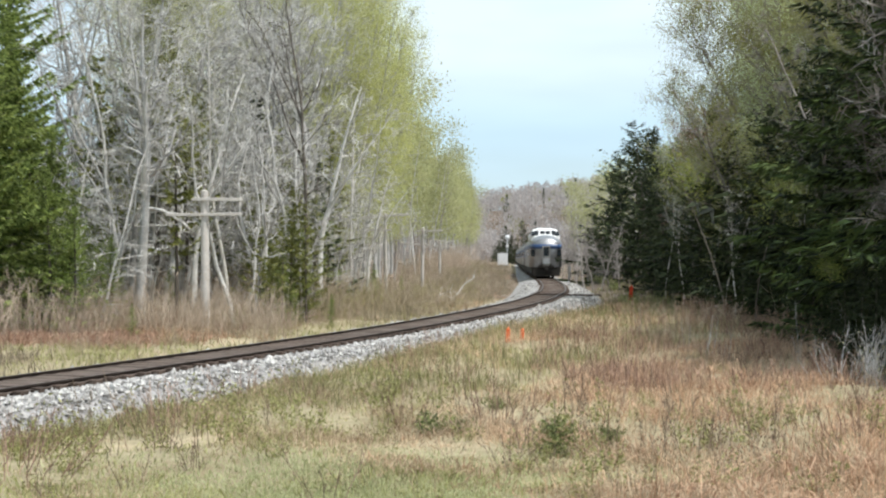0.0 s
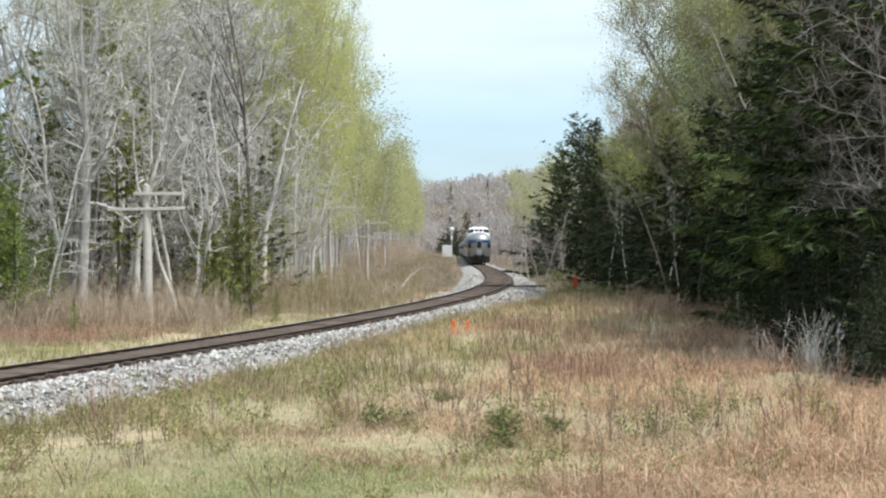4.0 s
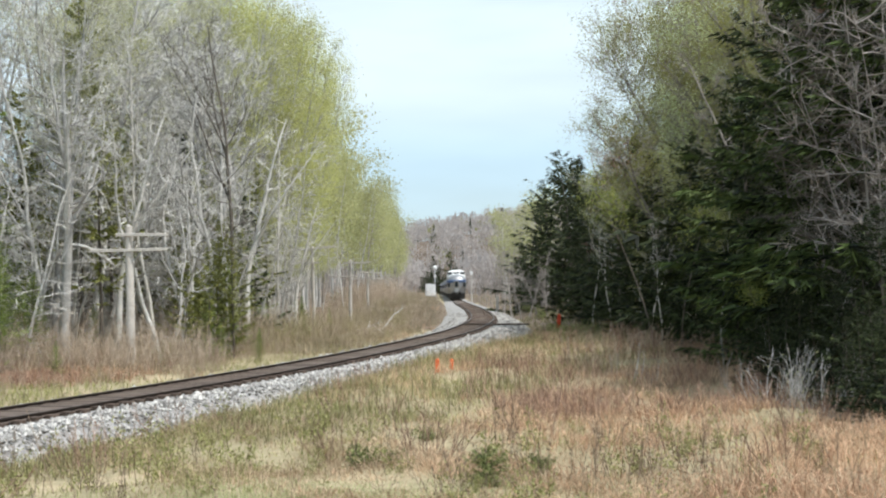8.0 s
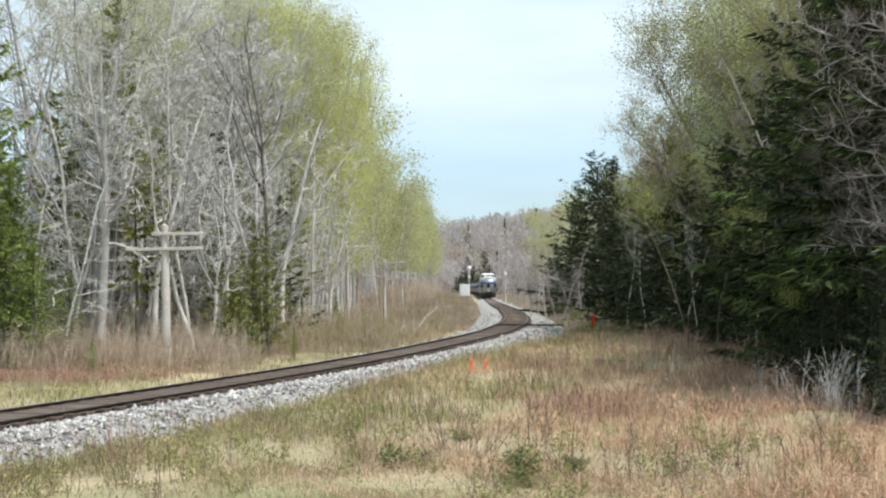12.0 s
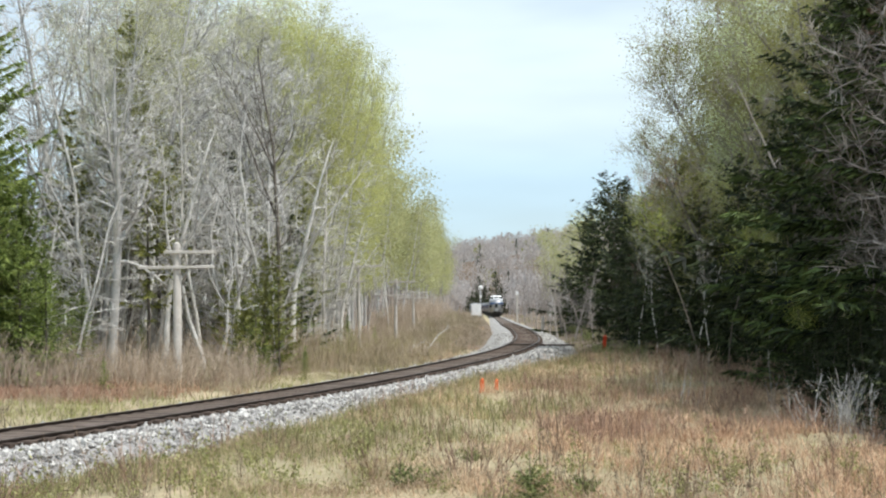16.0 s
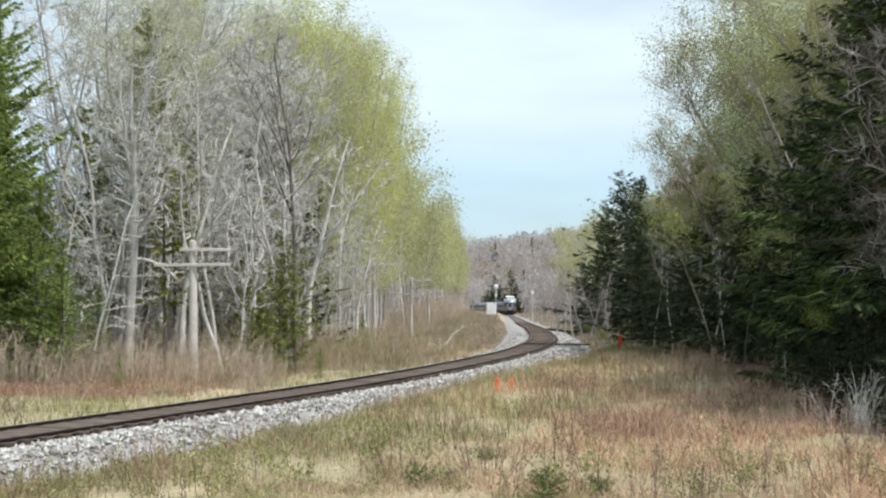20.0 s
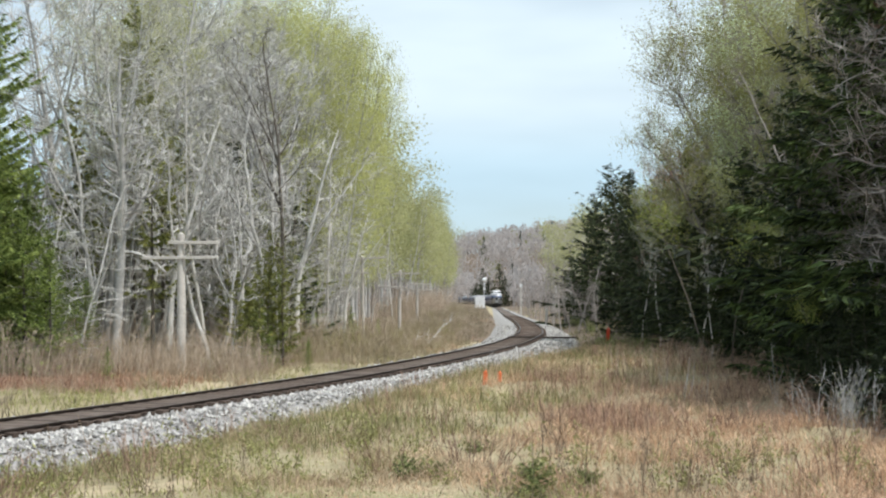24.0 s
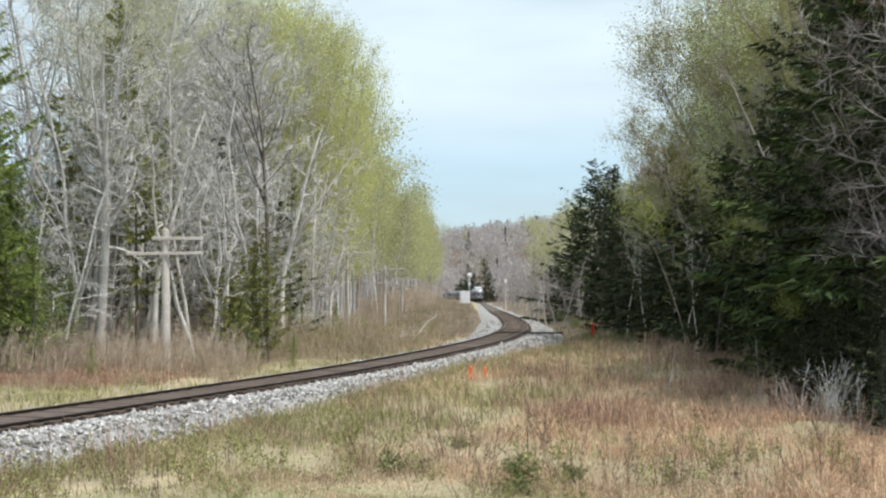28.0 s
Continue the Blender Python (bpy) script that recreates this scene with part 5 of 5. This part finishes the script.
    for i in range(8):
        px, d = R(.04, .35), R(13.5, 30)
        if side_of_track(px * d, d)[0][0] > 4:
            pick(BRAMBLE if rng.random() < .6 else WEED).plant(px * d, d, R(.8, 1.5), R(0, 360), group="brambles in the grass")
    for px, d in [(-.29, 17.5), (-.27, 16.5), (-.30, 19), (-.20, 18.5), (-.225, 20), (-.10, 19.5), (-.12, 22), (-.045, 21), (-.31, 15.8), (-.06, 25), (-.16, 17)]:
        pick(GREENWEED if rng.random() < .6 else BRAMBLE).plant(px * d, d, R(1.0, 1.6), R(0, 360), group="weeds in the grass")
    for px, py, d, k, sc in [(0.000, -.128, 18.5, JUNIPER, 1.0), (0.042, -.108, 21.5, JUNIPER, .7), (0.083, -.142, 16.0, SEEDLING, 1.2), (0.122, -.140, 16.3, SEEDLING, .9), (-.003, -.127, 18.9, JUNIPER, .7), (.086, -.15, 15.7, JUNIPER, .6)]:
        pick(k).plant(px * d, d, sc, R(0, 360))
    for px, d, k, sc in [(0.292, 25, PALE, .95), (0.300, 26.5, PALE, 1.1), (0.312, 25, PALE, 1.0), (0.325, 26, PALE, 1.15), (0.337, 24.5, PALE, 1.05), (0.333, 29, PALE, 1.2), (0.316, 27, TALLSTEM, 1.7), (0.192, 33, TALLSTEM, .95), (0.176, 36, TALLSTEM, .9), (0.205, 32, TALLSTEM, .8), (0.262, 31, TALLSTEM, 1.0), (0.145, 44, TALLSTEM, .8), (0.35, 24, PALE, .9), (.325, 31, PALE, 1.2), (.345, 28, PALE, 1.0), (.32, 23.5, PALE, .75)]:
        pick(k).plant(px * d, d, sc, R(0, 360))
    for px, d, sc in [(-.221, 17, 1.8), (-.20, 18, 1.2), (.165, 16.5, 1.7), (.185, 15, 1.5), (.24, 15, 1.6), (-.13, 18, 1.3), (-.262, 18.5, 1.5), (.118, 15.5, 1.5)]:
        WEED[0].plant(px * d, d, sc, R(0, 360), 0.7, group="weeds in the grass", label="tall thin dark weed stems")
    # branches fallen on the bank
    for px, d, turn in [(-.012, 80, 20), (-.003, 82, -40), (.012, 84, 60)]:
        root = tagged(new("fallen_branch"), "bleached dead branch lying in the grass", "branch", "fallen branches")
        root.matrix_basis = pose(px * d, d, float(ground_z(px * d, d)[0]), 0, 0, turn)
        q = bent(rng, (-1.1, 0, 0.05), (1, 0, 0.35), 2.6, 7, 0.14)
        sp = Soup()
        sp.tube(q, np.linspace(0.05, 0.015, 8), 5)
        put("limb", sp.mesh("limb", M_DEADWOOD), root)
        for _ in range(6):
            sp = Soup()
            p, d_ = along(q, R(.2, 1))
            sp.tube(bent(rng, p, d_ + rng.normal(0, .5, 3) + (0, 0, .2), R(.4, 1.0), 3, .15), (0.022, 0.016, 0.012, 0.006), 4)
            put("side_twig", sp.mesh("side_twig", M_DEADWOOD), root)


undergrowth()


# ---------------------------------------------------------------- telegraph poles, signal, stakes
def telegraph_pole(x, y, top, arms, lean, turn, label, thick=0.19):
    h = top - float(ground_z(x, y)[0]) + 0.2 - 0.2
    root = tagged(new("telegraph_pole"), label, "telegraph pole", "old telegraph line")
    root.matrix_basis = pose(x, y, float(ground_z(x, y)[0]) - 0.2, lean[0], lean[1], turn)
    sp = Soup()
    rng = np.random.default_rng(int(abs(x * 10)) + 3)
    p = bent(rng, (0, 0, 0), (0, 0, 1), h + 0.2, 8, 0.006)
    sp.tube(p, np.linspace(thick, thick * 0.76, 9), 12)
    sp.tube(np.array([(*p[-1][:2], h + 0.2), (*p[-1][:2], h + 0.26)]), (thick * 0.68, 0.02), 12)
    put("post", sp.mesh("post", M_POLE, True), root, "weathered grey wooden post")
    for z, left, right, tilt in arms:
        arm = part("crossarm", box(left + right, 0.09, 0.115, 0.012, at=((right - left) / 2, 0, 0)), M_POLE, root, "weathered crossarm", pose(0, -0.16, h + 0.2 + z, 0, tilt, 0))
        k = max(2, int((left + right) / 0.32))
        for i in range(k):
            if rng.random() < 0.55:
                part("insulator_pin", rod(0.022, 0.16, 8, 0.018), M_POLE, arm, "", pose(-left + 0.12 + i * (left + right - 0.24) / (k - 1), 0, 0.055))
        if left > 0.6 and right > 0.6:
            for sx in (-1, 1):
                part("brace", box(0.72, 0.012, 0.03, 0.003), M_GREYMETAL, root, "thin steel brace", pose(sx * 0.3, -0.12, h + 0.2 + z - 0.25, 0, -sx * 40, 0))


def line_poles():
    telegraph_pole(-0.1745 * 53, 53, 4.50, [(-0.33, 0.5, 1.5, 0.5), (-0.92, 1.52, 1.48, -0.6)], (0, 0.2), -4, "old weathered telegraph pole with two bare crossarms")
    telegraph_pole(-0.0415 * 84, 84, 4.62, [(-0.14, 1.5, 1.55, -3), (-1.0, 1.2, 0.4, 2)], (0, -1), -8, "old leaning telegraph pole with a tilted crossarm", 0.11)
    telegraph_pole(-0.0152 * 100, 100, 4.12, [(-0.22, 0.5, 1.5, -1), (-1.22, 1.5, 0.5, 1)], (0, 0.5), -10, "old weathered telegraph pole with broken crossarms", 0.13)
    telegraph_pole(-0.0022 * 135, 135, 3.64, [(-0.06, 0.9, 1.5, 1), (-0.62, 1.45, 1.5, 0)], (0, 0), -12, "short weathered telegraph pole with two crossarms", 0.14)


line_poles()


def signals():
    d = 190
    x = 0.0436 * d
    z = float(ground_z(x, d)[0])
    root = tagged(new("relay_cabinet"), "white metal relay cabinet beside the track", "cabinet")
    root.matrix_basis = pose(x, d, z, 0, 0, 6)
    zb = 1.88 - 0.0052 * d - z
    part("plinth", box(1.3, 0.8, zb, 0.02, at=(0, 0, zb / 2)), M_GREYMETAL, root, "grey plinth")
    body = part("body", box(1.32, 0.85, 1.62, 0.03, at=(0, 0, zb + 0.81)), M_WHITE, root)
    part("roof", box(1.42, 0.95, 0.08, 0.025, at=(0, 0, zb + 1.65)), M_WHITE, root)
    part("vent_cap", rod(0.09, 0.16, 12, 0.07, at=(-0.1, 0, zb + 1.68)), M_WHITE, root)
    for sx in (-0.325, 0.325):
        dr = part("door", box(0.60, 0.03, 1.46, 0.01, at=(sx, -0.435, zb + 0.8)), M_WHITE, root)
        part("handle", box(0.03, 0.03, 0.16, 0.006, at=(sx * 0.25, -0.46, zb + 0.85)), M_GREYMETAL, dr, "steel handle")
    # signal mast
    x, d = 0.0471 * 196, 196
    z = float(ground_z(x, d)[0])
    root = tagged(new("signal_mast"), "slim signal mast with a round white head", "railway signal")
    root.matrix_basis = pose(x, d, z)
    top = 1.88 + 0.0158 * d - z
    part("mast", rod(0.09, top, 12, 0.075), M_GREYMETAL, root, smooth=True)
    part("base", box(0.5, 0.5, 0.2, 0.03, at=(0, 0, 0.1)), M_GREYMETAL, root)
    bm = bmesh.new()
    bmesh.ops.create_uvsphere(bm, u_segments=20, v_segments=12, radius=0.34, matrix=Matrix.Translation((0, 0, top - 0.05)) @ Matrix.Diagonal((1, 0.55, 1, 1)))
    part("signal_head", bm, M_WHITE, root, "white round signal head", smooth=True)
    part("plate", box(0.3, 0.02, 0.4, 0.005, at=(0, -0.1, top - 1.3)), M_WHITE, root)
    for i in range(9):
        part("rung", box(0.3, 0.03, 0.03, 0.005, at=(0.0, 0.16, 0.6 + i * 0.42)), M_GREYMETAL, root)
    # post right of the track
    x, d = 0.0739 * 215, 215
    z = float(ground_z(x, d)[0])
    top = 1.88 + 0.0127 * d - z
    root = tagged(new("marker_post"), "slim pale marker post beside the track", "post")
    root.matrix_basis = pose(x, d, z)
    part("post", box(0.2, 0.2, top, 0.02, at=(0, 0, top / 2)), M_POLE, root)
    part("sign_plate", box(0.42, 0.04, 0.55, 0.02, at=(0, -0.12, top - 0.3)), M_WHITE, root)
    root = tagged(new("marker_post"), "short grey post at the edge of the trees", "post")
    x, d = 0.0925 * 140, 140
    root.matrix_basis = pose(x, d, float(ground_z(x, d)[0]))
    part("post", box(0.26, 0.2, 1.9, 0.03, at=(0, 0, 0.95)), M_POLE, root)


signals()


def stakes():
    for xy, d, top, w, mat, lean, label in [(0.0473, 39.5, -0.0519, 0.13, M_ORANGE, 3, "bright orange painted survey stake in dry grass"), (0.0580, 39.8, -0.0524, 0.11, M_ORANGE, 2, "bright orange painted survey stake in dry grass"), (0.1373, 78, -0.0205, 0.2, M_RED, 4, "red-orange marker stake at the shaded edge")]:
        x = xy * d
        z = float(ground_z(x, d)[0])
        h = 1.88 + top * d - z
        root = tagged(new("survey_stake"), label, "stake", "survey stakes")
        root.matrix_basis = pose(x, d, z - 0.1, 0, lean, 0)
        part("board", box(w, 0.03, h + 0.1, 0.006, at=(0, 0, (h + 0.1) / 2)), mat, root)
        part("point", rod(w * 0.45, 0.06, 4, 0.004, at=(0, 0, h + 0.1)), mat, root)


stakes()


# ---------------------------------------------------------------- train
def loft(sections, mat, name, parent, label="", caps=True, smooth=True):
    """Rings of equal length, joined one to the next."""
    n, m = len(sections), len(sections[0])
    v = [p for s in sections for p in s]
    f = [(a * m + b, a * m + (b + 1) % m, (a + 1) * m + (b + 1) % m, (a + 1) * m + b) for a in range(n - 1) for b in range(m)]
    if caps:
        f += [tuple(range(m))[::-1], tuple((n - 1) * m + b for b in range(m))]
    return put(name, mesh_of(name, v, f, mat, smooth=smooth), parent, label)


def ring(y, w, z0, z1, roof, k=28):
    """A car's cross-section: straight sides, arched roof."""
    pts = [(-w, y, z0), (w, y, z0), (w, y, z1)]
    for i in range(1, 12):
        a = math.pi * i / 12
        pts.append((w * math.cos(a), y, z1 + roof * math.sin(a)))
    pts.append((-w, y, z1))
    return pts


def bogie(parent, y):
    b = part("bogie", box(2.3, 2.9, 0.35, 0.06, at=(0, y, 0.62)), M_UNDER, parent, "dark bogie")
    for sx in (-0.75, 0.75):
        for sy in (-1.25, 1.25):
            bm = bmesh.new()
            bmesh.ops.create_cone(bm, cap_ends=True, segments=20, radius1=0.46, radius2=0.46, depth=0.13, matrix=Matrix.Translation((sx, y + sy, 0.46)) @ Matrix.Rotation(radians(90), 4, "Y"))
            part("wheel", bm, M_UNDER, b)
    return b


def coach(rear=False):
    """A stainless coach 26 m long; its origin is mid-car at rail level, its rear towards -y."""
    car = tagged(new("dome_car" if rear else "passenger_coach"), "stainless dome observation car with blue band at the train's end" if rear else "stainless passenger coach with a blue window band", "train car", "train")
    L, w = 12.75, 1.52
    if rear:
        rings = []
        for t in np.linspace(0, 1, 9):
            rings.append(ring(-L + t * 1.75, w * (0.66 + 0.34 * math.sqrt(1 - (1 - t) ** 2)), 1.05, 3.1 + 0.12 * t, 0.62 + 0.26 * t))
        rings += [ring(-L + 3, w, 1.05, 3.22, 0.88), ring(L, w, 1.05, 3.22, 0.88)]
        body = loft(rings, M_STEEL, "body", car, "fluted stainless body")
        band = [[(x * 1.012, y - 0.012, z) for x, y, z in [(-q, yy, 2.78), (q, yy, 2.78), (q, yy, 3.2), (-q, yy, 3.2)]] for q, yy in [(w * (0.66 + 0.34 * math.sqrt(1 - (1 - t) ** 2)), -L + t * 1.75) for t in np.linspace(0, 1, 9)] + [(w, L)]]
        loft(band, M_BLUE, "blue_band", car, "blue painted band")
        # rear door, windows, lamps
        dw = part("rear_door", box(0.78, 0.06, 1.95, 0.03, at=(0, -L - 0.03, 2.05)), M_STEELDULL, car, "stainless end door")
        part("door_window", box(0.50, 0.04, 0.85, 0.05, at=(0, -L - 0.06, 2.52)), M_GLASS, dw, "dark door window")
        part("end_sign", box(0.62, 0.05, 0.5, 0.05, at=(0, -L - 0.075, 1.62)), M_GREYMETAL, car, "dull grey end sign")
        for sx in (-1, 1):
            part("end_window", box(0.46, 0.08, 0.66, 0.05), M_GLASS, car, "dark rounded end window", pose(sx * 1.24, -L + 0.10, 2.40, 0, 0, sx * 38))
            part("marker_lamp", rod(0.07, 0.08, 12), M_LAMPRED, car, "red marker lamp", pose(sx * 1.22, -L + 0.42, 3.28, 90, 0, 0))
            part("buffer_post", box(0.16, 0.14, 0.34, 0.02, at=(sx * 0.42, -L - 0.05, 1.2)), M_UNDER, car, "dark end fitting")
        part("end_skirt", box(2.5, 0.35, 0.82, 0.05, at=(0, -L + 0.25, 0.62)), M_UNDER, car, "dark end skirt and steps")
        part("coupler", box(0.3, 0.6, 0.28, 0.04, at=(0, -L - 0.15, 0.86)), M_UNDER, car, "dark coupler")
        part("gangway_pan", box(1.5, 0.25, 0.22, 0.03, at=(0, -L + 0.03, 1.1)), M_UNDER, car)
        # dome: glazed upper deck
        dome = []
        for y, hw, z1 in [(-L + 3.2, 1.16, 4.05), (-L + 3.8, 1.30, 4.66), (-L + 4.8, 1.34, 4.83), (-L + 11, 1.34, 4.83), (-L + 12.2, 1.25, 4.5), (-L + 13.2, 1.0, 4.1)]:
            dome.append([(-hw - 0.14, y, 3.6), (hw + 0.14, y, 3.6), (hw + 0.12, y, z1 - 0.62), (hw - 0.14, y, z1 - 0.16), (hw * 0.5, y, z1), (-hw * 0.5, y, z1), (-hw + 0.14, y, z1 - 0.16), (-hw - 0.12, y, z1 - 0.62)])
        dm = loft(dome, M_WHITE, "dome", car, "white-framed raised dome", smooth=False)
        for sx in (-0.98, -0.26, 0.26, 0.98):
            side = abs(sx) > 0.5
            part("dome_pane", box(0.74 if side else 0.44, 0.07, 0.56 if side else 0.38, 0.06), M_GLASS, dm, "dark dome pane", pose(sx, -L + (3.56 if side else 3.50), 4.30 if side else 4.36, -42, sx * 9 if side else 0, sx * 20 if side else 0))
        for i in range(6):
            for sx in (-1, 1):
                part("dome_pane", box(0.05, 0.98, 0.52, 0.03), M_GLASS, dm, "dark dome pane", pose(sx * 1.36, -L + 5.0 + i * 1.1, 4.36, 0, -sx * 24, 0))
    else:
        loft([ring(-L, w, 1.05, 3.0, 0.9), ring(L, w, 1.05, 3.0, 0.9)], M_STEEL, "body", car, "fluted stainless body")
        for sx in (-1, 1):
            part("blue_band", box(0.02, 25.3, 0.95, at=(sx * (w + 0.006), 0, 2.45)), M_BLUE, car, "blue window band")
        part("gangway", box(1.1, 0.4, 2.3, 0.05, at=(0, -L - 0.2, 2.2)), M_UNDER, car, "dark gangway bellows")
        part("rear_panel", box(2.9, 0.05, 2.6, 0.04, at=(0, -L - 0.03, 2.4)), M_STEELDULL, car)
    for sx in (-1, 1):
        for i in range(11):
            y = -9.6 + i * 1.95
            if rear and y > 4:
                continue
            part("side_window", box(0.03, 1.35, 0.62, 0.012, at=(sx * (w + 0.018), y, 2.38)), M_GLASS, car, "dark side window")
    part("underframe", box(2.7, 25.2, 0.72, 0.06, at=(0, 0, 0.72)), M_UNDER, car, "dark underframe")
    for y in (-9.1, 9.1):
        bogie(car, y)
    return car


TRAIN = [coach(True)]
first = coach()
TRAIN.append(first)
for _ in range(6):
    TRAIN.append(copy_thing(first, Matrix.Identity(4)))
START, SPEED = arc_at(128.0), 10.83


def on_rails(s):
    a, b, c = on_track(s - 9.1), on_track(s + 9.1), on_track(s)
    return pose((a[0] + b[0]) / 2, (a[1] + b[1]) / 2, (a[2] + b[2]) / 2, 0, 0, math.degrees(math.atan2(b[1] - a[1], b[0] - a[0])) - 90)


def motions():
    for i, car in enumerate(TRAIN):
        walk(car, [(float(t), on_rails(START + 12.8 + i * 26.1 + SPEED * t)) for t in range(29)])


motions()
